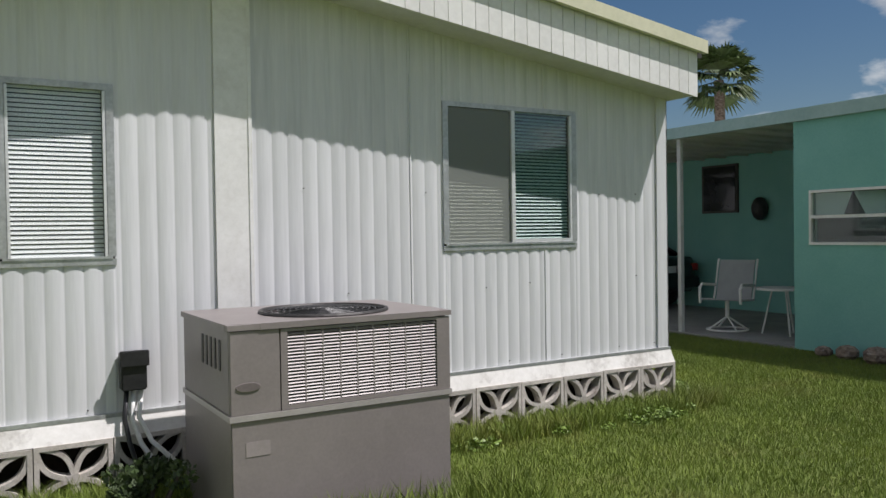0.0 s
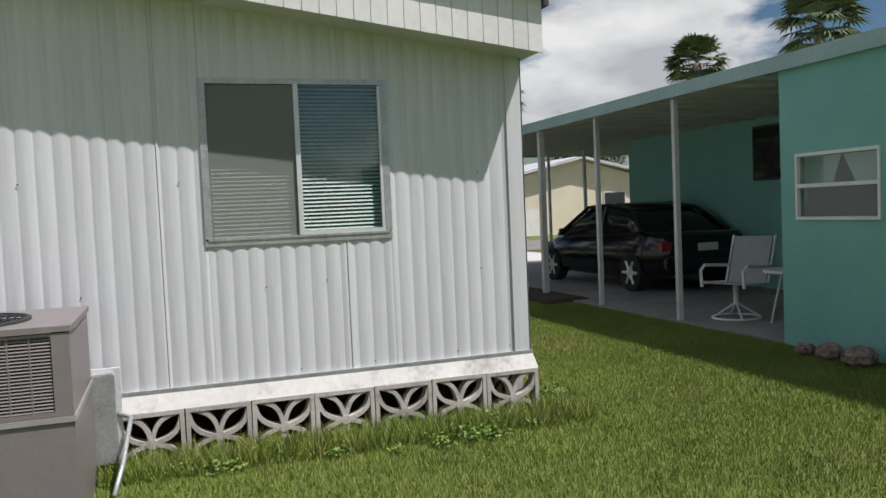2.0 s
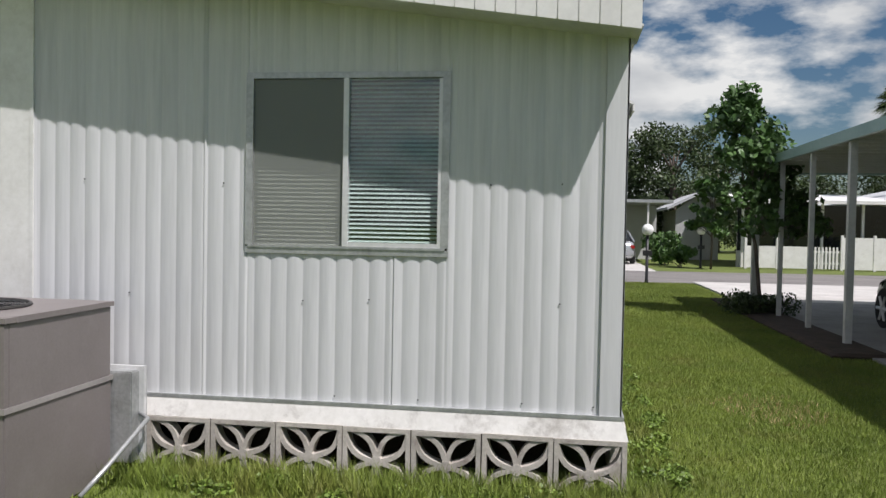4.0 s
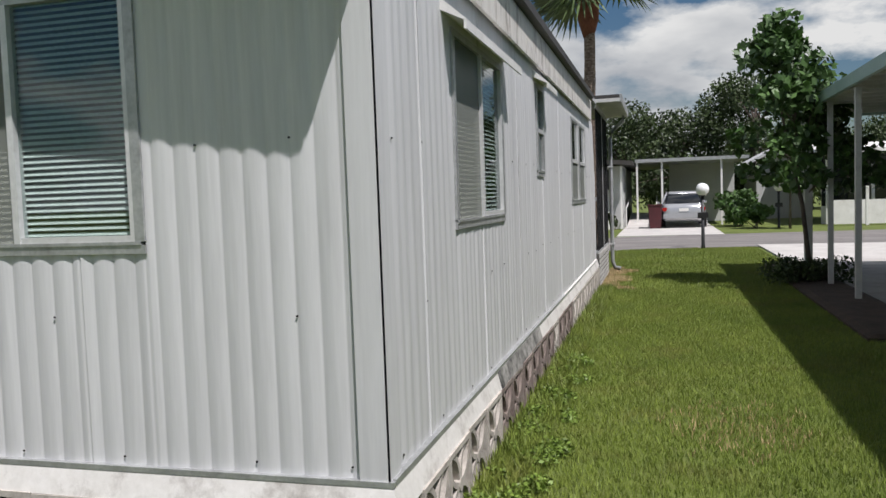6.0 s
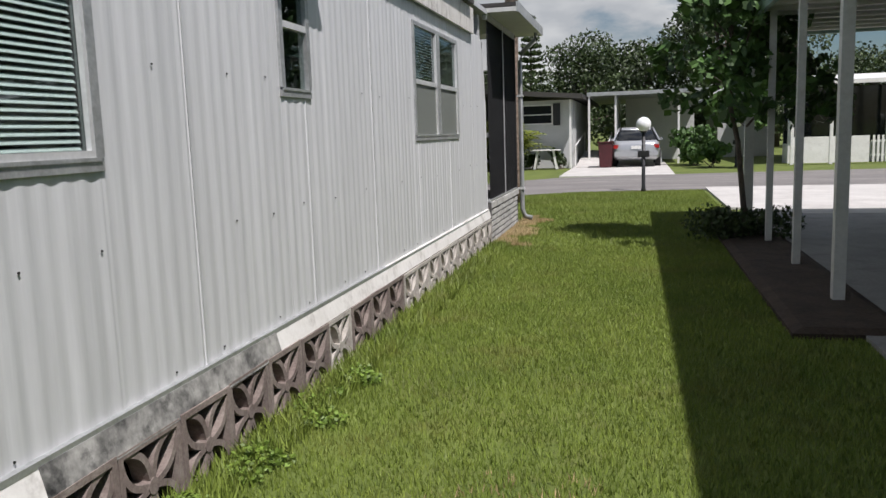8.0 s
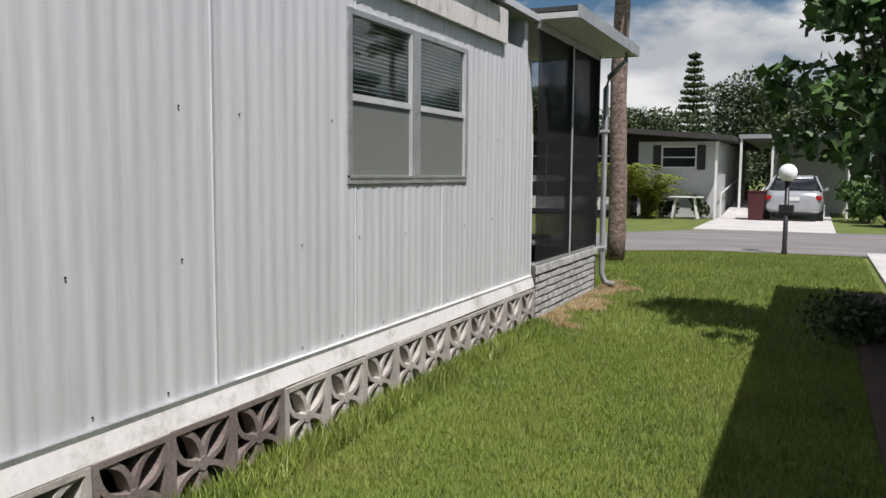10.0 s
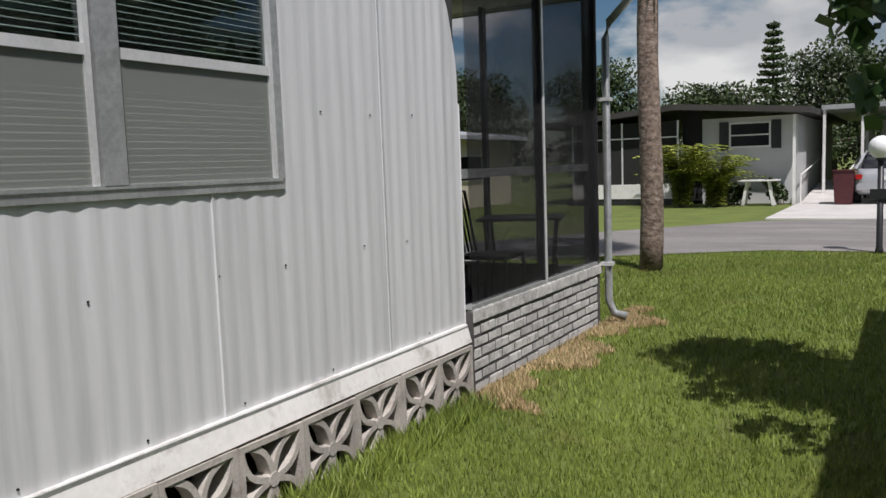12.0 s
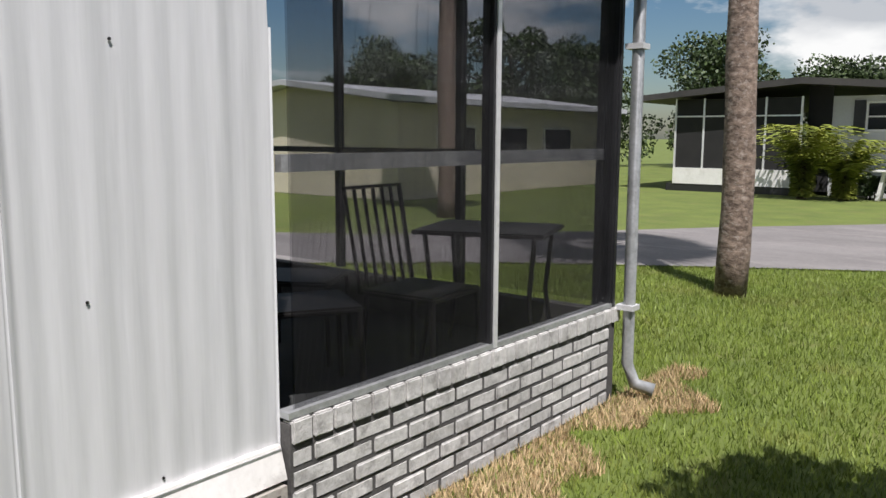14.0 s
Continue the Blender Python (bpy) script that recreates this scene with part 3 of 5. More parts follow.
while y < 14.0:
    part("eave_panel", Shape().box(EX + 0.03, y, 2.585, EX + 0.055, y + 0.39, 2.87), EAVE, roof)
    y += 0.40
part("eave_gutter", Shape().box(EX + 0.03, RY0, 2.88, EX + 0.115, 14.1, 2.945), ROOF_DARK, roof, "dark drip edge along the eave")

# skirt: white trim ledge over cast screen blocks
trim = tagged(new("skirt_trim"), "white painted wooden ledge above the skirt blocks, stained", "trim", kind="structure")
part("ledge", Shape().hexa([(x, y, z) for x, y, z in ((-2.05, EY - 0.06, 0.315), (EX + 0.06, EY - 0.06, 0.315), (EX + 0.06, EY + 0.0, 0.315), (-2.05, EY, 0.315),
                                                       (-2.05, EY - 0.028, 0.435), (EX + 0.028, EY - 0.028, 0.435), (EX + 0.028, EY, 0.435), (-2.05, EY, 0.435))]), TRIM, trim)
part("ledge", Shape().hexa([(x, y, z) for x, y, z in ((EX, EY + 0.001, 0.315), (EX + 0.06, EY + 0.001, 0.315), (EX + 0.06, 15.195, 0.345), (EX, 15.195, 0.345),
                                                       (EX, EY + 0.001, 0.435), (EX + 0.028, EY + 0.001, 0.435), (EX + 0.028, 15.195, 0.46), (EX, 15.195, 0.46))]), TRIM, trim)
part("rotten_board", Shape().hexa([(EX + d, yy, zz) for zz, w in ((0.312, 0.066), (0.43, 0.036)) for d, yy in ((0.004, 7.0), (w, 7.0), (w, 8.75), (0.004, 8.75))]), ROTTEN, trim, "weathered board with black mildew")
part("drip_strip", Shape().box(-2.05, EY - 0.034, 0.425, EX + 0.034, EY - 0.006, 0.447).box(EX + 0.006, EY, 0.425, EX + 0.034, 15.195, 0.449), ALU, trim, "grey metal drip strip")


def screen_block_mesh():
    """Square cast block with four pointed petals between curved webs, standing in the x-z plane."""
    s = Shape()
    w, d = 0.406, 0.09
    h = w / 2
    e = 0.027
    for a in ((-h, -h, h, -h + e), (-h, h - e, h, h), (-h, -h + e, -h + e, h - e), (h - e, -h + e, h, h - e)):
        s.box(a[0], -d / 2, a[1], a[2], d / 2, a[3])
    n, t = 8, 0.014
    for sx in (-1, 1):
        for sz in (-1, 1):
            for bow in (-1, 1):
                line = []
                for i in range(n + 1):
                    u = i / n
                    k = math.sin(math.pi * u) * 0.041 * bow
                    px, pz = u * (h - 0.012), u * (h - 0.012)
                    line.append(Vector((sx * (px + k), 0, sz * (pz - k))))
                rings = []
                for i, p in enumerate(line):
                    dr = (line[min(i + 1, n)] - line[max(i - 1, 0)]).normalized()
                    nr = Vector((-dr.z, 0, dr.x)) * t
                    rings.append([p - nr + Vector((0, -d / 2 + 0.006, 0)), p + nr + Vector((0, -d / 2 + 0.006, 0)), p + nr + Vector((0, d / 2 - 0.006, 0)), p - nr + Vector((0, d / 2 - 0.006, 0))])
                s.loft(rings)
    s.tube([(0, -d / 2 + 0.002, 0), (0, d / 2 - 0.002, 0)], 0.034, 12)
    return s.mesh("screen_block", BLOCK)


skirt = tagged(new("skirt_wall"), "row of cast concrete screen blocks with petal openings", "skirting", kind="structure")
BLOCK_MESH = screen_block_mesh()
BLOCK_MESH_DARK = BLOCK_MESH.copy()
BLOCK_MESH_DARK.materials[0] = BLOCK_DARK
for k in range(18):
    ob = part("screen_block", BLOCK_MESH, None, skirt)
    ob.matrix_world = pose(EX + 0.055 - 0.205 - 0.413 * k, EY - 0.022 + 0.004 * math.sin(k * 3.1), 0.112 + 0.004 * math.sin(k * 2.0), 0, 0.5 * math.sin(k * 1.7), 0)
for k in range(24):
    ob = part("screen_block", BLOCK_MESH_DARK if 9 < k < 20 and k != 13 else BLOCK_MESH, None, skirt)
    ob.matrix_world = pose(EX + 0.022 + 0.004 * math.sin(k * 2.3), 15.19 - 0.205 - 0.413 * k, 0.125 + 0.005 * math.sin(k * 1.3), 0, 0.6 * math.sin(k * 1.9), 90)
# Added dark sheets behind the blocks paint the crawl space's darkness.
solid("crawl_dark_backing", Shape().box(-2.05, EY + 0.35, -0.1, EX - 0.35, EY + 0.4, 0.38).box(EX - 0.40, EY + 0.42, -0.1, EX - 0.35, 15, 0.38), MULCH_CRAWL_SHADE, "added dark backing that stands in for the unlit crawl space", "wall", kind="structure")

# ---------------------------------------------------------------- screened porch
PX, PY0, PY1 = 5.50, 15.205, 17.62
porch = tagged(new("wall_porch"), "low whitewashed brick wall under the porch panes", "wall", kind="structure")
part("mortar", Shape().box(PX - 0.10, PY0 + 0.003, -0.05, PX - 0.008, PY1 - 0.006, 0.535), MORTAR, porch)
part("mortar", Shape().box(0.5, PY1 - 0.10, -0.05, PX - 0.102, PY1 - 0.008, 0.535), MORTAR, porch)
fr = Shape()
POSTS = (PY0 + 0.02, 16.42, PY1 - 0.03)
porch_frame = thing("porch_frame", "aluminium porch screen frame with smoked panes", "porch screen")
for y in POSTS[1:]:
    part("post", Shape().box(PX - 0.012, y - 0.014, 0.555, PX - 0.004, y + 0.014, 2.92), ALU_BRIGHT if y == 16.42 else BLACK, porch_frame)
    part("post_backing", Shape().box(PX - 0.075, y - 0.03, 0.576, PX - 0.013, y + 0.022, 2.86), BLACK, porch_frame)
part("sill_rail", Shape().box(PX - 0.07, PY0, 0.552, PX - 0.008, PY1, 0.575), ALU, porch_frame)
part("head_rail", Shape().box(PX - 0.07, PY0, 2.86, PX - 0.012, PY1, 2.94), ALU, porch_frame)
part("mid_rail", Shape().box(PX - 0.11, PY0 + 0.05, 1.385, PX - 0.078, PY1 - 0.05, 1.445), ALU, porch_frame, "grey inner rail")
for a, b in zip(POSTS, POSTS[1:]):
    g = part("pane", Shape().box(PX - 0.034, a + 0.022, 0.575, PX - 0.030, b - 0.022, 2.86), PORCH_VINYL, porch_frame, "smoked shiny vinyl pane")
    g.visible_shadow = False
strands = Shape()
y = PY0 + 0.05
while y < PY1 - 0.06:
    strands.box(PX - 0.0295, y, 0.576, PX - 0.0283, y + 0.0004, 2.858)
    y += 0.0055
part("solar_screen", strands, BLACK, porch_frame, "dark solar screen threads")["kind"] = "stuff"
for x in (0.6, 2.0, 3.3, 4.4, 5.4):
    part("post", Shape().box(x - 0.022, PY1 - 0.07, 0.555, x + 0.022, PY1 - 0.012, 2.92), BLACK, porch_frame)
part("mid_rail", Shape().box(0.6, PY1 - 0.06, 1.39, 5.4, PY1 - 0.02, 1.43), BLACK, porch_frame)
for a, b in ((0.62, 1.98), (2.02, 3.28), (3.32, 4.38), (4.42, 5.38)):
    g = part("pane", Shape().box(a, PY1 - 0.044, 0.575, b, PY1 - 0.040, 2.9), PORCH_VINYL, porch_frame)
    g.visible_shadow = False
solid("wall_porch_west", Shape().box(0.4, 15.21, 0, 0.5, PY1, 0.6), SIDING, "white end wall of the porch", "wall", kind="structure")
solid("floor_porch", Shape().box(0.5, 15.21, -0.05, PX - 0.10, PY1 - 0.10, 0.30), PORCH_FLOOR, "dark carpeted porch floor", "floor", kind="structure")
porch_roof = solid("roof_porch", Shape().box(0.3, 15.22, 2.945, 5.86, 17.95, 3.0), SOFFIT, "flat porch roof with brown metal edge", "roof", kind="structure")
part("roof_edge", Shape().box(5.86, 15.22, 2.935, 5.89, 17.98, 3.06).box(0.3, 17.95, 2.935, 5.86, 17.98, 3.06), ALU, porch_roof, "grey metal gutter edge")
part("roof_deck", Shape().box(0.3, 15.22, 3.01, 5.855, 17.945, 3.055), ROOF_DARK, porch_roof)
spout = thing("downspout", "white painted metal downspout with elbow and outlet", "downspout")
part("pipe", Shape().tube([(5.82, 17.62, 2.94), (5.80, 17.62, 2.84), (5.60, 17.64, 2.66), (5.56, 17.65, 2.52), (5.56, 17.66, 0.22), (5.60, 17.68, 0.10), (5.70, 17.72, 0.07)], [0.035, 0.036, 0.036, 0.036, 0.036, 0.037, 0.040], 8), ALU, spout, smooth=True)
for z in (0.55, 2.0):
    part("strap", Shape().box(5.50, 17.61, z - 0.015, 5.605, 17.70, z + 0.015), ALU_BRIGHT, spout)


def brick_mesh(l, h, d):
    s = Shape().box(-d / 2, -l / 2, -h / 2, d / 2, l / 2, h / 2)
    return s.mesh("brick", BRICK, bevel=0.006)


BM, HALF, CAP = brick_mesh(0.192, 0.062, 0.05), brick_mesh(0.092, 0.062, 0.05), brick_mesh(0.088, 0.085, 0.06)
for c in range(6):
    z = 0.006 + c * 0.0745 + 0.031
    y = PY0 + 0.01
    first = True
    while y < PY1 - 0.02:
        l = 0.092 if (first and c % 2) else 0.192
        if y + l > PY1:
            l = 0.092
            if y + l > PY1 + 0.02:
                break
        ob = part("brick", HALF if l < 0.1 else BM, None, porch)
        ob.matrix_world = pose(PX - 0.028 + 0.003 * math.sin(y * 40 + c), y + l / 2, z + 0.0015 * math.sin(y * 23), 0.5 * math.sin(y * 17 + c), 0, 0)
        y += l + 0.011
        first = False
y = PY0 + 0.01
while y < PY1 - 0.05:
    ob = part("brick", CAP, None, porch)
    ob.matrix_world = pose(PX - 0.024 + 0.002 * math.sin(y * 33), y + 0.044, 0.505, 0.8 * math.sin(y * 29), 0, 0)
    y += 0.098


def iron_chair(name, m):
    ch = thing(name, "black wrought iron patio chair with slatted back", "chair", m, "porch chairs")
    part("seat", Shape().box(-0.22, -0.22, 0.42, 0.22, 0.22, 0.45), IRON, ch, bevel=0.01)
    part("back_frame", Shape().tube([(-0.22, 0.22, 0.42), (-0.23, 0.32, 0.95), (0.23, 0.32, 0.95), (0.22, 0.22, 0.42)], 0.015, 6), IRON, ch)
    for k in range(5):
        x = -0.15 + 0.075 * k
        part("slat", Shape().tube([(x, 0.23, 0.45), (x, 0.32, 0.94)], 0.011, 6), IRON, ch)
    for x in (-0.2, 0.2):
        for y in (-0.2, 0.2):
            part("leg", Shape().tube([(x, y, 0.42), (x * 1.1, y * 1.1, 0.0)], 0.015, 6), IRON, ch)
    return ch


c1 = iron_chair("patio_chair", pose(4.75, 15.95, 0.30, 0, 0, 150))
copy_thing(c1, pose(4.2, 16.4, 0.30, 0, 0, 120))
copy_thing(c1, pose(4.45, 15.6, 0.30, 0, 0, 165))
copy_thing(c1, pose(4.95, 16.55, 0.30, 0, 0, 95))
tb = thing("patio_table", "black wrought iron patio table with glass top", "table", pose(4.98, 17.1, 0.30, 0, 0, 20))
part("tabletop", Shape().box(-0.36, -0.3, 0.69, 0.36, 0.3, 0.715), IRON, tb, bevel=0.008)
for x in (-0.3, 0.3):
    for y in (-0.24, 0.24):
        part("leg", Shape().tube([(x, y, 0.69), (x * 0.9, y * 0.9, 0.35), (x * 1.05, y * 1.05, 0)], 0.014, 6), IRON, tb)

# ---------------------------------------------------------------- air conditioner
ac = thing("air_conditioner", "taupe-grey packaged air conditioner standing on the lawn", "air conditioner")
AX0, AX1, AY0, AY1, AZ = 1.29, 2.50, 3.83, 4.74, 1.035
part("lower_casing", Shape().box(AX0, AY0, 0.0, AX1, AY1, 0.575), AC_PAINT, ac, bevel=0.006)
part("upper_casing", Shape().box(AX0 + 0.01, AY0 + 0.02, 0.60, AX0 + 0.245, AY1 - 0.02, 1.0).box(AX0 + 0.2, AY0 + 0.05, 0.60, AX1 - 0.05, AY1 - 0.05, 0.98), AC_PAINT, ac)
part("seam_strip", Shape().box(AX0 - 0.008, AY0 - 0.01, 0.574, AX1 + 0.008, AY1 + 0.008, 0.602), AC_LOUVRE, ac, "pale seam strip")


def fan_lid():
    s = Shape()
    cx, cy, r, n = 1.93, 4.22, 0.34, 32
    ring_o, ring_i = [], []
    for k in range(n):
        a = 2 * math.pi * (k + 0.5) / n
        ring_i.append((cx + r * math.cos(a), cy + r * math.sin(a)))
        c, q = math.cos(a), math.sin(a)
        tx = ((AX1 + 0.012 - cx) if c > 0 else (AX0 - 0.012 - cx)) / c if abs(c) > 1e-6 else 9
        ty = ((AY1 + 0.012 - cy) if q > 0 else (AY0 - 0.012 - cy)) / q if abs(q) > 1e-6 else 9
        t = min(tx, ty)
        ring_o.append((cx + t * c, cy + t * q))
    v = [(x, y, AZ) for x, y in ring_i] + [(x, y, AZ) for x, y in ring_o] + [(x, y, AZ - 0.03) for x, y in ring_o] + [(x, y, AZ - 0.10) for x, y in ring_i]
    for k in range(n):
        j = (k + 1) % n
        s.f += [(k, n + k, n + j, j), (n + k, 2 * n + k, 2 * n + j, n + j), (3 * n + k, k, j, 3 * n + j)]
    s.v = v
    return s, cx, cy, r


lid, fcx, fcy, frr = fan_lid()
# corner fillers keep the lid square
for x0, x1 in ((AX0 - 0.012, AX0 + 0.24), (AX1 - 0.20, AX1 + 0.012)):
    for y0, y1 in ((AY0 - 0.012, AY0 + 0.12), (AY1 - 0.20, AY1 + 0.012)):
        lid.box(x0 + 0.002, y0 + 0.002, AZ - 0.028, x1 - 0.002, y1 - 0.002, AZ - 0.0015)
part("top_lid", lid, AC_PAINT, ac, "lid with a round fan opening")
part("fan_well", Shape().tube([(fcx, fcy, 0.985), (fcx, fcy, 0.99)], frr + 0.02, 28), AC_DARK, ac)
gr = Shape()
for k in range(9):
    r = 0.05 + 0.034 * k
    gr.tube([(fcx + r * math.cos(a), fcy + r * math.sin(a), AZ + 0.018 - 0.05 * (r / 0.34) ** 2 * 0.3) for a in [2 * math.pi * i / 24 for i in range(25)]], 0.0035, 5, False)
for k in range(8):
    a = math.pi * k / 8
    gr.tube([(fcx - frr * math.cos(a), fcy - frr * math.sin(a), AZ), (fcx, fcy, AZ + 0.018), (fcx + frr * math.cos(a), fcy + frr * math.sin(a), AZ)], 0.0035, 5, False)
part("fan_grille", gr, BLACK, ac, "black wire fan grille")
part("fan_rim", Shape().tube([(fcx + (frr + 0.006) * math.cos(a), fcy + (frr + 0.006) * math.sin(a), AZ + 0.006) for a in [2 * math.pi * i / 32 for i in range(33)]], 0.012, 6, False), AC_DARK, ac)
LX0, LX1, LZ0, LZ1 = 1.575, 2.42, 0.625, 0.985
part("coil", Shape().box(LX0, AY0 + 0.03, LZ0, LX1, AY0 + 0.045, LZ1), AC_DARK, ac)
part("louvre_frame", Shape().box(LX0 - 0.035, AY0 - 0.004, LZ0 - 0.02, LX0, AY0 + 0.03, 1.0).box(LX1, AY0 - 0.004, LZ0 - 0.02, AX1 - 0.0, AY0 + 0.03, 1.0).box(LX0, AY0 - 0.004, LZ1, LX1, AY0 + 0.03, 1.0).box(LX0, AY0 - 0.004, LZ0 - 0.02, LX1, AY0 + 0.03, LZ0), AC_PAINT, ac)
slat_me = Shape().hexa([(LX0, AY0 + 0.002, 0.0), (LX1, AY0 + 0.002, 0.0), (LX1, AY0 + 0.010, 0.0085), (LX0, AY0 + 0.010, 0.0085),
                        (LX0, AY0 + 0.001, 0.0025), (LX1, AY0 + 0.001, 0.0025), (LX1, AY0 + 0.009, 0.011), (LX0, AY0 + 0.009, 0.011)]).mesh("louvre", AC_PAINT)
for k in range(22):
    ob = part("louvre", slat_me, None, ac)
    ob.location.z = LZ0 + 0.003 + 0.0162 * k
for k in range(1, 9):
    xx = LX0 + (LX1 - LX0) * k / 9
    part("louvre_rib", Shape().box(xx - 0.004, AY0 + 0.002, LZ0, xx + 0.004, AY0 + 0.02, LZ1), AC_PAINT, ac)
part("front_panel", Shape().box(AX0, AY0 - 0.003, 0.603, LX0 - 0.04, AY0 + 0.02, 1.003), AC_PAINT, ac, bevel=0.003)
part("side_panel", Shape().box(AX1 - 0.03, AY0 + 0.032, 0.603, AX1, AY1 - 0.01, 1.003), AC_PAINT, ac, bevel=0.003)
part("side_panel", Shape().box(AX0, AY0 + 0.022, 0.603, AX0 + 0.012, AY1 - 0.01, 1.003), AC_PAINT, ac, bevel=0.003)
part("badge", Shape().loft([[(1.375 + 0.062 * math.cos(a) * k, y, 0.735 + 0.022 * math.sin(a) * k) for a in [2 * math.pi * i / 20 for i in range(20)]] for y, k in ((AY0 - 0.003, 1.0), (AY0 - 0.009, 0.95))]), AC_BADGE, ac, "oval maker's badge")
part("rating_label", Shape().box(1.36, AY0 - 0.0025, 0.40, 1.48, AY0 - 0.001, 0.47), AC_LABEL, ac, "faded rating label")
for k in range(5):
    part("vent_slot", Shape().box(AX0 - 0.004, AY0 + 0.15 + 0.08 * k, 0.80, AX0 + 0.002, AY0 + 0.18 + 0.08 * k, 0.95), AC_DARK, ac)
duct = thing("air_duct", "galvanised metal duct box between unit and house wall", "duct")
part("duct_box", Shape().box(1.75, AY1 + 0.012, 0.08, 2.62, EY - 0.10, 0.62), ALU, duct, bevel=0.008)
part("flange", Shape().box(1.72, AY1 + 0.10, 0.06, 2.65, AY1 + 0.13, 0.64), ALU_BRIGHT, duct)
part("drain_pipe", Shape().tube([(2.62, 4.85, 0.36), (2.70, 4.80, 0.34), (2.66, 4.45, 0.16), (2.62, 4.25, 0.05)], 0.014, 8), ALU, duct, "grey plastic drain pipe", smooth=True)

box_ = thing("electric_box", "black electrical disconnect box with cables on the wall", "electric box")
part("body", Shape().box(0.985, EY - 0.115, 0.58, 1.125, EY - 0.018, 0.80), BLACK, box_, bevel=0.008)
part("lid", Shape().box(0.975, EY - 0.135, 0.72, 1.135, EY - 0.115, 0.81), BLACK, box_, bevel=0.004)
for k, x in enumerate((1.02, 1.06, 1.10)):
    part("cable", Shape().tube([(x, EY - 0.06, 0.58), (x - 0.02, EY - 0.09, 0.42), (x + 0.02 * k, EY - 0.13, 0.28), (x + 0.05 + 0.1 * k, EY - 0.25, 0.06)], 0.014, 7), WHITE if k else BLACK, box_, smooth=True)

# ---------------------------------------------------------------- teal neighbour and carport
TX = 8.79
teal = thing("teal_house", "single-storey teal stucco house with open carport", "house")
part("wall", Shape().box(TX, -14, 0, TX + 0.12, 4.98, 2.76), TEAL, teal)
part("wall", Shape().box(TX, 4.98, 0, TX + 0.12, 5.92, 1.27), TEAL, teal)
part("wall", Shape().box(TX, 4.98, 1.88, TX + 0.12, 5.92, 2.76), TEAL, teal)
part("wall", Shape().box(TX, 5.92, 0, TX + 0.12, 6.15, 2.76), TEAL, teal)
part("wall", Shape().box(TX + 0.12, 6.03, 0, 12.2, 6.15, 2.76), TEAL, teal)
part("wall", Shape().box(12.0, 6.15, 0, 12.15, 14.0, 2.76), TEAL, teal)
part("wall", Shape().box(12.15, 13.88, 0, 18, 14.0, 2.76), TEAL, teal)
tw = part("window", Shape().box(TX - 0.02, 4.96, 1.255, TX + 0.06, 5.94, 1.285).box(TX - 0.02, 4.96, 1.865, TX + 0.06, 5.94, 1.895).box(TX - 0.02, 4.96, 1.285, TX + 0.06, 4.985, 1.865).box(TX - 0.02, 5.915, 1.285, TX + 0.06, 5.94, 1.865).box(TX - 0.02, 4.985, 1.565, TX + 0.05, 5.915, 1.60), WHITE, teal, "white framed window")
part("pane", Shape().box(TX + 0.02, 4.985, 1.285, TX + 0.024, 5.915, 1.865), GLASS, tw)
part("curtain", Shape().hexa([(TX + 0.07, 4.99, 1.60), (TX + 0.07, 5.30, 1.60), (TX + 0.075, 5.30, 1.60), (TX + 0.075, 4.99, 1.60), (TX + 0.07, 4.99, 1.86), (TX + 0.07, 5.44, 1.86), (TX + 0.075, 5.44, 1.86), (TX + 0.075, 4.99, 1.86)])
     .hexa([(TX + 0.07, 5.56, 1.60), (TX + 0.07, 5.91, 1.60), (TX + 0.075, 5.91, 1.60), (TX + 0.075, 5.56, 1.60), (TX + 0.07, 5.46, 1.86), (TX + 0.07, 5.91, 1.86), (TX + 0.075, 5.91, 1.86), (TX + 0.075, 5.46, 1.86)]), BLIND, tw, "parted white curtains")
# Added near-black sheet in place of the unlit room.
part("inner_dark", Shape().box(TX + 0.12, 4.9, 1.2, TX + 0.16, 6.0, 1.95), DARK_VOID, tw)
bw = part("window", Shape().box(11.97, 9.5, 1.75, 11.998, 10.3, 2.62), ROOF_DARK, teal, "dark carport window")
part("pane", Shape().box(11.955, 9.55, 1.79, 11.965, 10.25, 2.58), CAR_GLASS, bw)
part("wall_ornament", Shape().ball((11.90, 9.0, 1.80), 0.14, 8, 12, 1.45), BLACK, teal, "dark wreath on the carport wall")
part("roof", Shape().box(8.78, -14, 2.765, 18.5, 18.0, 2.82), CEIL_WHITE, teal, "flat pan roof")
part("roof_edge", Shape().box(8.72, -14, 2.72, 8.78, 18.03, 2.87).box(8.78, 17.98, 2.72, 18.5, 18.03, 2.87), TEAL_EDGE, teal, "teal-grey metal roof edge")
part("roof_top", Shape().box(8.78, -14, 2.825, 18.5, 17.98, 2.86), ROOF_GREY, teal)
for k in range(24):
    y = 6.4 + 0.48 * k
    part("roof_rib", Shape().box(8.785, y, 2.725, 11.98 if y < 14.0 else 18, y + 0.03, 2.763), CEIL_WHITE, teal)
for y, w in ((7.98, 0.03), (9.85, 0.03), (11.65, 0.045), (13.35, 0.035), (15.05, 0.035), (16.9, 0.06)):
    part("post", Shape().box(8.86 - w, y - w, 0.03, 8.86 + w, y + w, 2.72), POST_PAINT, teal)
for y in (15.9, 17.7):
    part("post", Shape().box(12.0, y - 0.03, 0.03, 12.06, y + 0.03, 2.72), ALU_BRIGHT, teal)


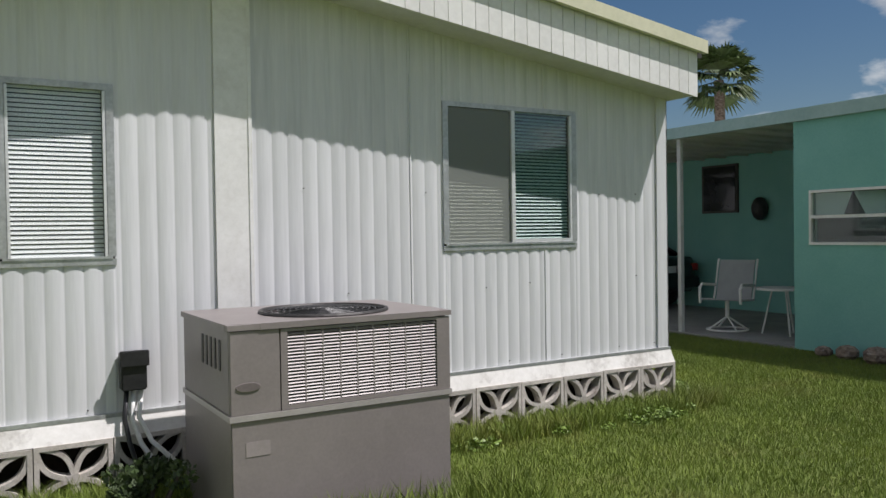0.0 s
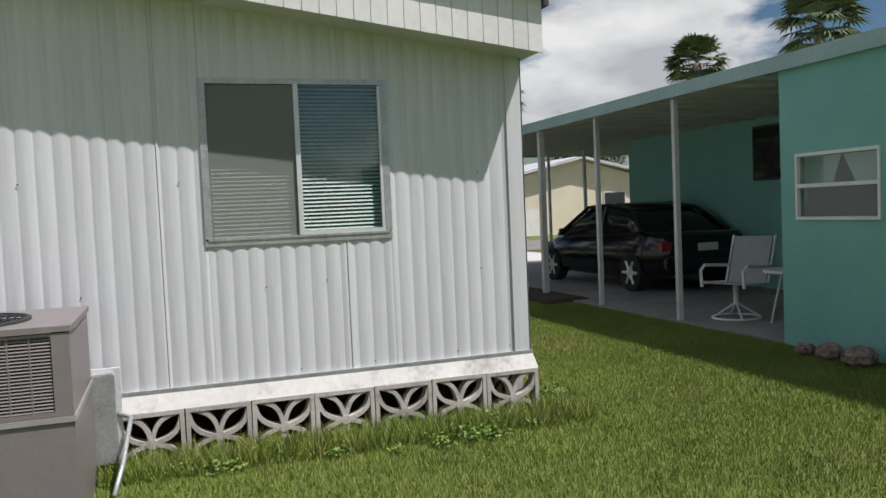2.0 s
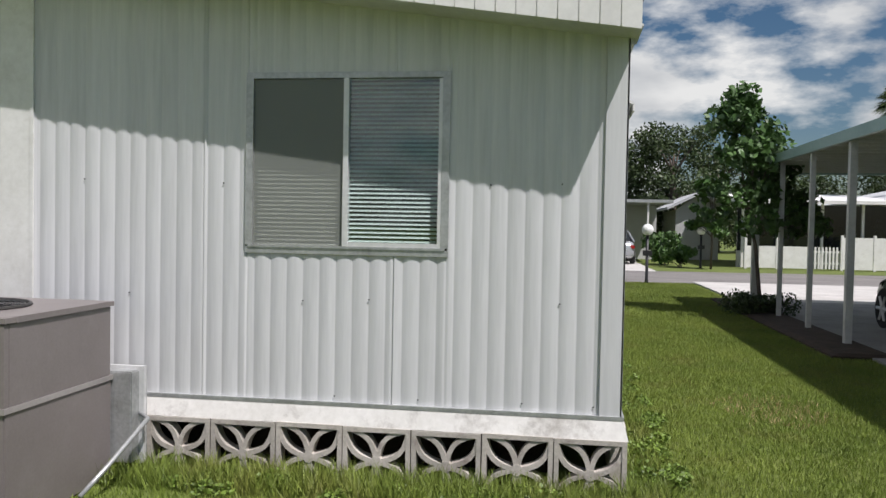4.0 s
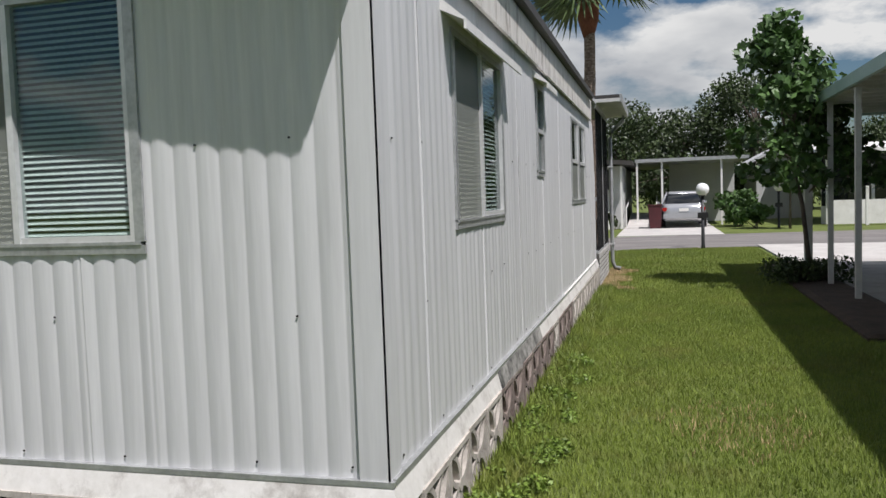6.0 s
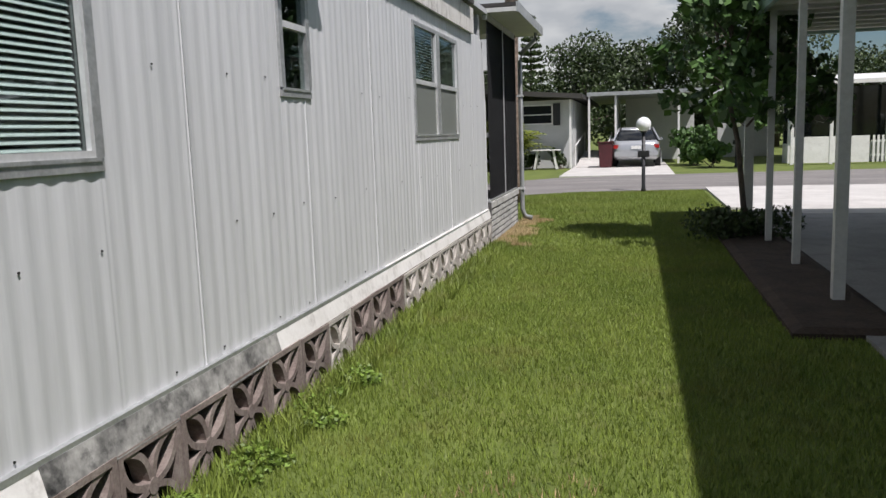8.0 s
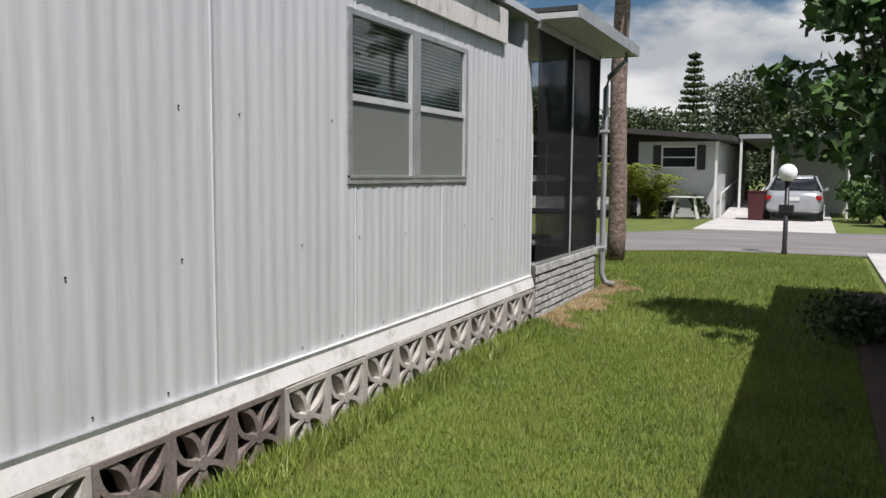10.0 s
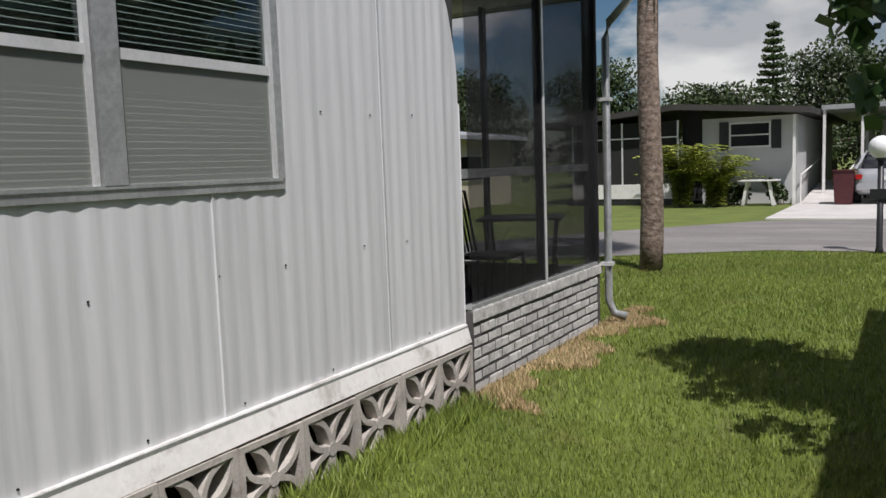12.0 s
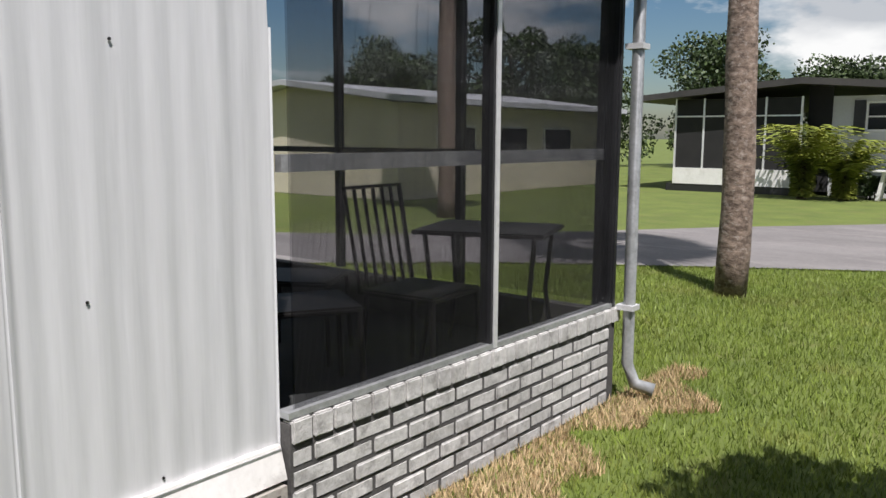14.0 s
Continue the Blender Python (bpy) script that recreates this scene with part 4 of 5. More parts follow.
def swivel_chair():
    ch = thing("patio_chair", "white framed swivel patio chair with grey sling seat", "chair", pose(9.45, 7.68, 0.03, 0, 0, -70))
    seat = [(-0.26, -0.26), (0.26, -0.26)]
    part("seat", Shape().hexa([(-0.25, -0.26, 0.44), (0.25, -0.26, 0.44), (0.25, 0.24, 0.40), (-0.25, 0.24, 0.40), (-0.25, -0.26, 0.455), (0.25, -0.26, 0.455), (0.25, 0.24, 0.415), (-0.25, 0.24, 0.415)]), SLING, ch)
    part("backrest", Shape().hexa([(-0.25, 0.24, 0.40), (0.25, 0.24, 0.40), (0.25, 0.26, 0.40), (-0.25, 0.26, 0.40), (-0.25, 0.44, 0.98), (0.25, 0.44, 0.98), (0.25, 0.46, 0.98), (-0.25, 0.46, 0.98)]), SLING, ch)
    for sx in (-0.28, 0.28):
        part("side_frame", Shape().tube([(sx, 0.46, 0.99), (sx, 0.25, 0.42), (sx, -0.28, 0.45)], 0.017, 7), WHITE, ch)
        part("armrest", Shape().tube([(sx, 0.32, 0.62), (sx, -0.22, 0.66), (sx, -0.30, 0.60), (sx, -0.28, 0.40)], 0.02, 7), WHITE, ch)
    part("column", Shape().tube([(0, 0, 0.18), (0, 0, 0.42)], 0.03, 8), WHITE, ch)
    part("base_ring", Shape().tube([(0.28 * math.cos(a), 0.28 * math.sin(a), 0.018) for a in [2 * math.pi * i / 20 for i in range(21)]], 0.014, 6, False), WHITE, ch)
    for k in range(4):
        a = math.pi / 4 + k * math.pi / 2
        part("spoke", Shape().tube([(0, 0, 0.2), (0.28 * math.cos(a), 0.28 * math.sin(a), 0.02)], 0.013, 6), WHITE, ch)


swivel_chair()
st = thing("side_table", "small white round patio side table", "table", pose(9.65, 6.95, 0.03))
part("tabletop", Shape().tube([(0, 0, 0.60), (0, 0, 0.63)], 0.32, 20), WHITE, st)
for k in range(3):
    a = 2 * math.pi * k / 3
    part("leg", Shape().tube([(0.12 * math.cos(a), 0.12 * math.sin(a), 0.60), (0.25 * math.cos(a), 0.25 * math.sin(a), 0)], 0.013, 6), WHITE, st)
for k, (x, y, r) in enumerate(((8.58, 5.35, 0.13), (8.56, 5.0, 0.15), (8.6, 4.6, 0.12), (8.55, 5.62, 0.10))):
    rk = Shape().ball((0, 0, 0), r, 5, 7, 0.7)
    rk.v = [(a * (1 + 0.2 * math.sin(9 * b + k)), b, c) for a, b, c in rk.v]
    o = solid("garden_stone", rk, BARK, "rounded brown garden stone by the teal wall", "stone", "stones by the teal wall")
    o.location = (x, y, r * 0.5)


def sedan(name, label, paint, m, boot_open=False):
    """A saloon car: body lofted from cross sections, glasshouse, wheels, lamps. Its tail points to -y."""
    c = thing(name, label, "car", m)
    L = [(-2.25, 0.62, 0.42, 0.80), (-2.15, 0.80, 0.30, 0.93), (-1.5, 0.87, 0.22, 0.98), (-0.6, 0.89, 0.20, 0.95), (0.5, 0.89, 0.20, 0.93), (1.3, 0.87, 0.20, 0.88), (1.9, 0.80, 0.24, 0.76), (2.25, 0.60, 0.34, 0.60)]
    secs = []
    for y, w, z0, z1 in L:
        zm = (z0 + z1) / 2
        secs.append([(-w * 0.86, y, z0), (w * 0.86, y, z0), (w, y, z0 + 0.10), (w, y, zm + 0.05), (w * 0.95, y, z1 - 0.06), (w * 0.86, y, z1), (-w * 0.86, y, z1), (-w * 0.95, y, z1 - 0.06), (-w, y, zm + 0.05), (-w, y, z0 + 0.10)])
    part("body", Shape().loft(secs), paint, c, smooth=True)
    G = [(-1.75, 0.70, 0.94, 0.96), (-1.05, 0.64, 0.94, 1.36), (-0.4, 0.63, 0.94, 1.44), (0.3, 0.63, 0.92, 1.42), (1.15, 0.70, 0.88, 0.93)]
    part("glasshouse", Shape().loft([[(-w * 1.18, y, z0), (w * 1.18, y, z0), (w, y, z1 - 0.05), (w * 0.86, y, z1), (-w * 0.86, y, z1), (-w, y, z1 - 0.05)] for y, w, z0, z1 in G]), CAR_GLASS, c, "dark glazed cabin", smooth=True)
    part("roof", Shape().loft([[(-w, y, z), (w, y, z), (w * 0.9, y, z + 0.03), (-w * 0.9, y, z + 0.03)] for y, w, z in ((-1.1, 0.56, 1.345), (-0.4, 0.57, 1.43), (0.3, 0.56, 1.415), (0.45, 0.55, 1.36))]), paint, c, smooth=True)
    for sx in (-1, 1):
        part("roof_pillar", Shape().tube([(sx * 0.84, -1.72, 0.95), (sx * 0.65, -1.08, 1.35), (sx * 0.63, -0.4, 1.43), (sx * 0.63, 0.35, 1.40), (sx * 0.84, 1.18, 0.90)], 0.035, 6), paint, c)
        part("door_pillar", Shape().tube([(sx * 0.80, -0.3, 0.94), (sx * 0.64, -0.3, 1.42)], 0.03, 6), paint, c)
        part("tail_lamp", Shape().box(sx * 0.68 - 0.14, -2.22, 0.68, sx * 0.68 + 0.14, -2.10, 0.82), RED_LENS, c, "red tail lamp", bevel=0.015)
        part("mirror", Shape().box(sx * 0.97 - 0.07, 0.72, 0.92, sx * 0.97 + 0.07, 0.82, 1.03), paint, c, bevel=0.02)
        for y in (-1.4, 1.4):
            wh = part("wheel", Shape().tube([(sx * 0.70, y, 0.31), (sx * 0.895, y, 0.31)], 0.31, 22), RUBBER, c, "black tyre")
            part("rim", Shape().tube([(sx * 0.88, y, 0.31), (sx * 0.903, y, 0.31)], 0.10, 14), ALU_BRIGHT, wh, "alloy rim")
            for k in range(6):
                a = math.pi * k / 3
                part("spoke", Shape().tube([(sx * 0.90, y, 0.31), (sx * 0.90, y + 0.21 * math.cos(a), 0.31 + 0.21 * math.sin(a))], 0.026, 6), ALU_BRIGHT, wh)
    part("bumper", Shape().box(-0.78, -2.30, 0.38, 0.78, -2.16, 0.58), paint, c, bevel=0.03)
    part("licence_plate", Shape().box(-0.18, -2.275, 0.66, 0.18, -2.245, 0.78), WHITE, c, "white licence plate")
    return c


sedan("black_car", "black saloon car parked under the carport", CAR_BLACK, pose(11.02, 12.5, 0.03, 0, 0, 0))
sedan("silver_car", "silver saloon car parked in the driveway opposite", CAR_SILVER, pose(7.35, 37.6, 0.025))

# ---------------------------------------------------------------- lamp post
def lamp_post(m):
    lp = thing("lamp_post", "black lamp post with a white globe on the lawn", "street lamp", m, "globe lamp posts")
    part("pole", Shape().tube([(0, 0, 0), (0, 0, 0.06), (0, 0, 0.10), (0, 0, 1.36)], [0.06, 0.055, 0.045, 0.042], 10), BLACK, lp, smooth=True)
    part("collar", Shape().tube([(0, 0, 1.33), (0, 0, 1.38)], 0.065, 12), BLACK, lp)
    part("globe", Shape().ball((0, 0, 1.52), 0.165, 12, 20), GLOBE, lp, "white globe shade", smooth=True)
    part("sign_plate", Shape().box(-0.13, -0.06, 0.78, 0.13, -0.045, 0.93), BLACK, lp)
    return lp


lamp = lamp_post(pose(7.5, 23.8, 0))
copy_thing(lamp, pose(10.7, 34.2, 0))
copy_thing(lamp, pose(17.2, 31.5, 0))


# ---------------------------------------------------------------- plants
def leaf_cloud(clumps, count, size, seed, long=1.6):
    """Many small tilted leaves round the given clump centres (x, y, z, radius)."""
    rng = np.random.default_rng(seed)
    c = np.array(clumps)
    wts = c[:, 3] ** 2
    pick = rng.choice(len(c), count, p=wts / wts.sum())
    d = rng.normal(size=(count, 3))
    d /= np.linalg.norm(d, axis=1)[:, None]
    r = c[pick, 3] * rng.uniform(0.25, 1.0, count) ** 0.5
    p = c[pick, :3] + d * r[:, None] * np.array((1, 1, 0.8))
    a = rng.normal(size=(count, 3))
    a /= np.linalg.norm(a, axis=1)[:, None]
    b = np.cross(a, rng.normal(size=(count, 3)))
    b /= np.linalg.norm(b, axis=1)[:, None]
    s = size * rng.uniform(0.6, 1.3, count)[:, None]
    v = np.stack([p - a * s * long / 2, p + b * s / 2, p + a * s * long / 2, p - b * s / 2], 1).reshape(-1, 3)
    f = np.arange(count * 4).reshape(-1, 4)
    return v.tolist(), f.tolist()


def leafy_tree(name, label, m, height, spread, trunk_r, clumps, leaves, size, seed, leaf, bark=TRUNK, lean=(0, 0), taper=0.75, low=0.38):
    t = thing(name, label, "tree", m)
    rng = np.random.default_rng(seed)
    top = (lean[0], lean[1], height * 0.8)
    part("trunk", Shape().tube([(0, 0, -0.05), (lean[0] * 0.3 + 0.02, lean[1] * 0.3, height * 0.3), (lean[0] * 0.7, lean[1] * 0.7 + 0.02, height * 0.55), top], [trunk_r, trunk_r * 0.8, trunk_r * 0.6, trunk_r * 0.2], 9), bark, t, smooth=True)
    cl = []
    for k in range(clumps):
        a, u = rng.uniform(0, 6.28), rng.uniform(0, 1)
        z = height * (low + (0.98 - low) * u)
        r = spread * (1 - taper * max(0, u - 0.3)) * rng.uniform(0.25, 1.0)
        x, y = lean[0] * u + r * math.cos(a), lean[1] * u + r * math.sin(a)
        cl.append((x, y, z, spread * rng.uniform(0.12, 0.34)))
        if k < 10:
            z0 = height * (0.3 + 0.35 * u)
            part("limb", Shape().tube([(lean[0] * 0.5 * u, lean[1] * 0.5 * u, z0), (x * 0.5, y * 0.5, (z0 + z) / 2 + 0.1), (x, y, z)], [trunk_r * 0.35, trunk_r * 0.25, trunk_r * 0.08], 6), bark, t)
    v, f = leaf_cloud(cl, leaves, size, seed)
    part("crown", raw("crown", v, f, leaf), None, t, "clumped leaves with gaps")
    return t


def fan_palm(name, label, m, height, seed, fibre=True, trunk_r=0.15, crown=1.1):
    t = thing(name, label, "palm tree", m)
    rng = np.random.default_rng(seed)
    n = 14
    part("trunk", Shape().tube([(0.02 * math.sin(i * 0.7), 0.015 * math.sin(i * 0.9), -0.05 + (height + 0.05) * i / n) for i in range(n + 1)], [trunk_r * (1.12 - 0.3 * i / n + 0.05 * (i % 2)) for i in range(n + 1)], 12), BARK, t, smooth=True)
    if fibre:
        part("fibre_sheath", Shape().tube([(0, 0, height - 1.3), (0, 0, height - 0.9), (0, 0, height - 0.4), (0, 0, height)], [trunk_r * 0.85, trunk_r * 1.7, trunk_r * 1.9, trunk_r * 1.0], 12), BARK_RED, t, "red-brown fibrous sheath", smooth=True)
    v, f = [], []
    for k in range(58):
        a, el = rng.uniform(0, 6.28), rng.uniform(-0.7, 1.3)
        stem = Vector((math.cos(a) * math.cos(el), math.sin(a) * math.cos(el), math.sin(el)))
        base = Vector((0, 0, height))
        hub = base + stem * crown * 0.55
        side = stem.cross(Vector((0, 0, 1))).normalized()
        up = side.cross(stem)
        q = len(v)
        v += [tuple(base - side * 0.012), tuple(base + side * 0.012), tuple(hub)]
        f.append((q, q + 1, q + 2))
        for j in range(15):
            b = -1.5 + 3.0 * j / 14
            d = (stem * math.cos(b) + side * math.sin(b) + up * 0.1).normalized()
            wv = d.cross(up).normalized() * 0.042
            mid = hub + d * crown * 0.33
            tip = hub + d * crown * 0.58 + Vector((0, 0, -0.16 * crown * rng.uniform(0.4, 1.4)))
            q = len(v)
            v += [tuple(hub), tuple(mid - wv), tuple(tip), tuple(mid + wv)]
            f.append((q, q + 1, q + 2, q + 3))
    part("crown", raw("crown", v, f, PALM_LEAF), None, t, "fan-shaped drooping fronds")
    return t


fan_palm("palm_tree", "tall palm with scarred trunk and red-brown fibre below the fronds", pose(4.92, 21.25, 0), 6.4, 3, trunk_r=0.138, crown=1.5)
fan_palm("palm_tree", "cabbage palm behind the teal house roof", pose(17.5, 14.5, 0), 5.4, 4, fibre=False, crown=1.05)
fan_palm("palm_tree", "cabbage palm behind the teal house roof", pose(19.0, 21.0, 0), 5.75, 5, fibre=False, crown=1.0)
fan_palm("palm_tree", "distant cabbage palm above the houses", pose(21.0, 41.0, 0), 7.6, 6, fibre=False, crown=1.4)
fan_palm("palm_tree", "palm with a bare grey trunk on the verge by the bend", pose(-1.9, 25.4, 0), 6.5, 8, fibre=False, trunk_r=0.17, crown=1.3)
leafy_tree("young_tree", "slim young tree with glossy green leaves beside the carport", pose(8.68, 15.5, 0), 4.1, 1.2, 0.04, 62, 3900, 0.095, 11, LEAF, lean=(-0.5, 0.0), taper=1.2)
leafy_tree("small_tree", "small leafy tree on the lawn opposite", pose(11.0, 33.6, 0), 3.4, 1.0, 0.05, 18, 2600, 0.14, 12, LEAF)


def shrub(name, label, m, r, h, count, size, seed, leaf):
    t = thing(name, label, "bush", m)
    rng = np.random.default_rng(seed)
    cl = [(rng.uniform(-r, r) * 0.7, rng.uniform(-r, r) * 0.7, h * rng.uniform(0.25, 0.8), r * rng.uniform(0.3, 0.5)) for _ in range(12)]
    v, f = leaf_cloud(cl, count, size, seed)
    st = Shape()
    for k in range(5):
        st.tube([(0.05 * k - 0.1, 0, -0.02), (cl[k][0], cl[k][1], cl[k][2])], [0.02, 0.008], 5)
    part("stems", st, TRUNK, t)
    part("foliage", raw("foliage", v, f, leaf), None, t)
    return t


# Dark foliage put here to deepen the unit's shadow side.
shrub("dark_bush", "dark leafy weeds added to deepen the shade beside the air conditioner", pose(1.02, 4.45, 0), 0.22, 0.34, 1400, 0.024, 24, LEAF_DARK)
shrub("dark_bush", "low dark shrub at the foot of the young tree", pose(8.6, 15.6, 0), 0.65, 0.34, 3600, 0.035, 21, LEAF_DARK)
solid("garden_bed", Shape().loft([[(8.35 + k, 10.61 + k, z), (9.115 - k, 10.61 + k, z), (9.115 - k, 18.6 - k, z), (8.35 + k, 18.6 - k, z)] for k, z in ((0.0, -0.03), (0.0, 0.03), (0.08, 0.06))]), MULCH_CRAWL_SHADE, "dark mulch bed along the carport posts", "garden bed")
shrub("dark_bush", "dark green shrub against the white house wall", pose(4.55, 36.0, 0), 0.4, 0.85, 900, 0.08, 25, LEAF_DARK)
shrub("dark_bush", "dark green shrub against the white house wall", pose(3.35, 36.05, 0), 0.4, 0.75, 900, 0.08, 26, LEAF_DARK)
shrub("bush", "rounded green shrub beside the driveway", pose(9.5, 36.5, 0), 1.0, 1.5, 1500, 0.13, 22, LEAF)
shrub("bush", "rounded green shrub beside the driveway", pose(9.9, 34.5, 0), 0.7, 0.9, 900, 0.12, 23, LEAF)


def areca(m, seed, h=1.9):
    t = thing("areca_palm", "yellow-green feathery palm bush", "bush", m, "feathery palm bushes")
    rng = np.random.default_rng(seed)
    v, f = [], []
    for k in range(105):
        a, out = rng.uniform(0, 6.28), rng.uniform(0.3, 1.35)
        hh = h * rng.uniform(0.55, 1.0)
        for j in range(14):
            u = (j + 1) / 14
            p = Vector((math.cos(a) * out * u * u, math.sin(a) * out * u * u, hh * (1.5 * u - 0.62 * u * u * u)))
            for sg in (-1, 1):
                d = Vector((-math.sin(a) * sg, math.cos(a) * sg, -0.25)) * 0.28 * (1.15 - u * 0.7) + Vector((math.cos(a), math.sin(a), 0)) * 0.14
                q = len(v)
                wv = Vector((math.cos(a), math.sin(a), 0.3)) * 0.034
                v += [tuple(p), tuple(p + d * 0.5 + wv), tuple(p + d), tuple(p + d * 0.5 - wv)]
                f.append((q, q + 1, q + 2, q + 3))
    part("fronds", raw("fronds", v, f, LEAF_YELLOW), None, t)
    part("stems", Shape().tube([(0, 0, -0.02), (0.02, 0, h * 0.6)], [0.12, 0.05], 7), TRUNK, t)
    return t


# ---------------------------------------------------------------- house across the street
h2 = thing("white_house", "white mobile home opposite with dark flat eaves, screened porch and carport", "house")
HY = 36.6
part("wall", Shape().box(2.2, HY, 0.0, 2.75, HY + 0.12, 2.62), HOUSE_WHITE, h2)
part("wall", Shape().box(2.75, HY, 0, 4.45, HY + 0.12, 1.72), HOUSE_WHITE, h2)
part("wall", Shape().box(2.75, HY, 2.45, 4.45, HY + 0.12, 2.62), HOUSE_WHITE, h2)
part("wall", Shape().box(4.45, HY, 0, 4.95, HY + 0.12, 2.62), HOUSE_WHITE, h2)
part("wall", Shape().box(4.83, HY + 0.12, 0, 4.95, 48, 2.62), HOUSE_WHITE, h2)
win = part("window", Shape().box(3.0, HY - 0.03, 1.70, 4.2, HY + 0.03, 1.75).box(3.0, HY - 0.03, 2.42, 4.2, HY + 0.03, 2.47).box(3.0, HY - 0.03, 1.75, 3.05, HY + 0.03, 2.42).box(4.15, HY - 0.03, 1.75, 4.2, HY + 0.03, 2.42).box(3.05, HY - 0.02, 2.06, 4.15, HY + 0.02, 2.10), WHITE, h2)
part("pane", Shape().box(2.75, HY + 0.03, 1.72, 4.45, HY + 0.04, 2.45), CAR_GLASS, win)
for x in (2.72, 4.22):
    part("shutter", Shape().box(x, HY - 0.05, 1.65, x + 0.27, HY - 0.012, 2.50), BLACK, h2, "black shutter")
part("wall", Shape().box(6.9, 43.0, 0.0, 9.9, 43.12, 2.9), HOUSE_WHITE, h2, "white carport end wall")
part("wall", Shape().box(6.5, 41.0, 0.0, 6.6, 46, 2.9), HOUSE_WHITE, h2)
for xa, za, xb, zb in ((-3.0, 2.55, 1.6, 2.92), (1.6, 2.92, 5.4, 2.62)):
    part("roof", Shape().hexa([(x, y, z + dz) for dz in (0, 0.17) for x, y, z in ((xa, HY - 0.9, za), (xb, HY - 0.9, zb), (xb, 50, zb), (xa, 50, za))]), ROOF_DARK, h2, "dark flat roof edge")
part("roof", Shape().box(5.42, 38.2, 2.78, 10.1, 50, 2.92), ALU, h2, "grey metal carport roof")
for x, y in ((4.92, 36.0), (5.5, 38.3), (9.0, 38.4), (6.55, 38.4)):
    part("post", Shape().box(x - 0.04, y - 0.04, 0, x + 0.04, y + 0.04, 2.60 if x < 5 else 2.78), WHITE, h2)
# screened porch
part("porch_base", Shape().box(-1.9, HY - 0.55, 0.20, 1.6, HY - 0.45, 0.66), WHITE, h2, "white kick panel")
part("porch_footing", Shape().box(-2.1, HY - 0.53, -0.02, 1.6, HY - 0.46, 0.198), BLACK, h2)
for x in (-1.88, -1.05, -0.2, 0.65, 1.57):
    part("porch_post", Shape().box(x - 0.025, HY - 0.53, 0.66, x + 0.025, HY - 0.47, 2.62), ALU_BRIGHT, h2)
part("porch_rail", Shape().box(-1.88, HY - 0.525, 2.10, 1.57, HY - 0.475, 2.14), ALU_BRIGHT, h2)
part("porch_screen_and_gap", Shape().box(-1.86, HY - 0.50, 0.66, 1.57, HY - 0.496, 2.60), SCREEN_GAP_DARK, h2, "dark insect screen")
# Added black sheet stands in for the dark gap between porch and wall.
part("porch_screen_and_gap", Shape().box(1.60, HY - 0.02, 0.1, 2.2, HY, 2.9), SCREEN_GAP_DARK, h2)
part("porch_side", Shape().box(-1.9, HY - 0.44, 0.2, -1.85, 48, 2.55), SCREEN_GAP_DARK, h2)
part("ramp", Shape().hexa([(5.1, 36.0, 0.026), (6.3, 36.0, 0.026), (6.3, 42, 0.026), (5.1, 42, 0.026), (5.1, 36.0, 0.04), (6.3, 36.0, 0.04), (6.3, 42, 0.5), (5.1, 42, 0.5)]), CONCRETE, h2, "pale entry ramp")
for x in (5.1, 6.3):
    part("ramp_rail", Shape().tube([(x, 36.0, 0.0), (x, 36.0, 0.85), (x, 42, 1.3), (x, 42, 0.4)], 0.025, 6), WHITE, h2)
areca(pose(2.0, 34.9, 0), 31, 2.1)
areca(pose(2.9, 35.2, 0), 32, 1.7)
tbl = thing("garden_table", "white garden table by the house wall", "table", pose(4.0, 35.8, 0))
part("tabletop", Shape().box(-0.55, -0.35, 0.70, 0.55, 0.35, 0.74), WHITE, tbl, bevel=0.01)
for sx in (-0.3, 0.3):
    part("leg", Shape().hexa([(sx * 1.4 - 0.04, -0.25, 0), (sx * 1.4 + 0.04, -0.25, 0), (sx * 1.4 + 0.04, 0.25, 0), (sx * 1.4 - 0.04, 0.25, 0), (sx - 0.04, -0.25, 0.70), (sx + 0.04, -0.25, 0.70), (sx + 0.04, 0.25, 0.70), (sx - 0.04, 0.25, 0.70)]), WHITE, tbl)
bin_ = thing("rubbish_bin", "dark red wheeled rubbish bin by the driveway", "bin", pose(6.25, 35.6, 0.03))
part("body", Shape().hexa([(-0.22, -0.22, 0), (0.22, -0.22, 0), (0.22, 0.22, 0), (-0.22, 0.22, 0), (-0.27, -0.27, 0.9), (0.27, -0.27, 0.9), (0.27, 0.27, 0.9), (-0.27, 0.27, 0.9)]), RED_PAINT, bin_, bevel=0.02)
part("lid", Shape().box(-0.29, -0.3, 0.902, 0.29, 0.29, 0.95), RED_PAINT, bin_, bevel=0.015)


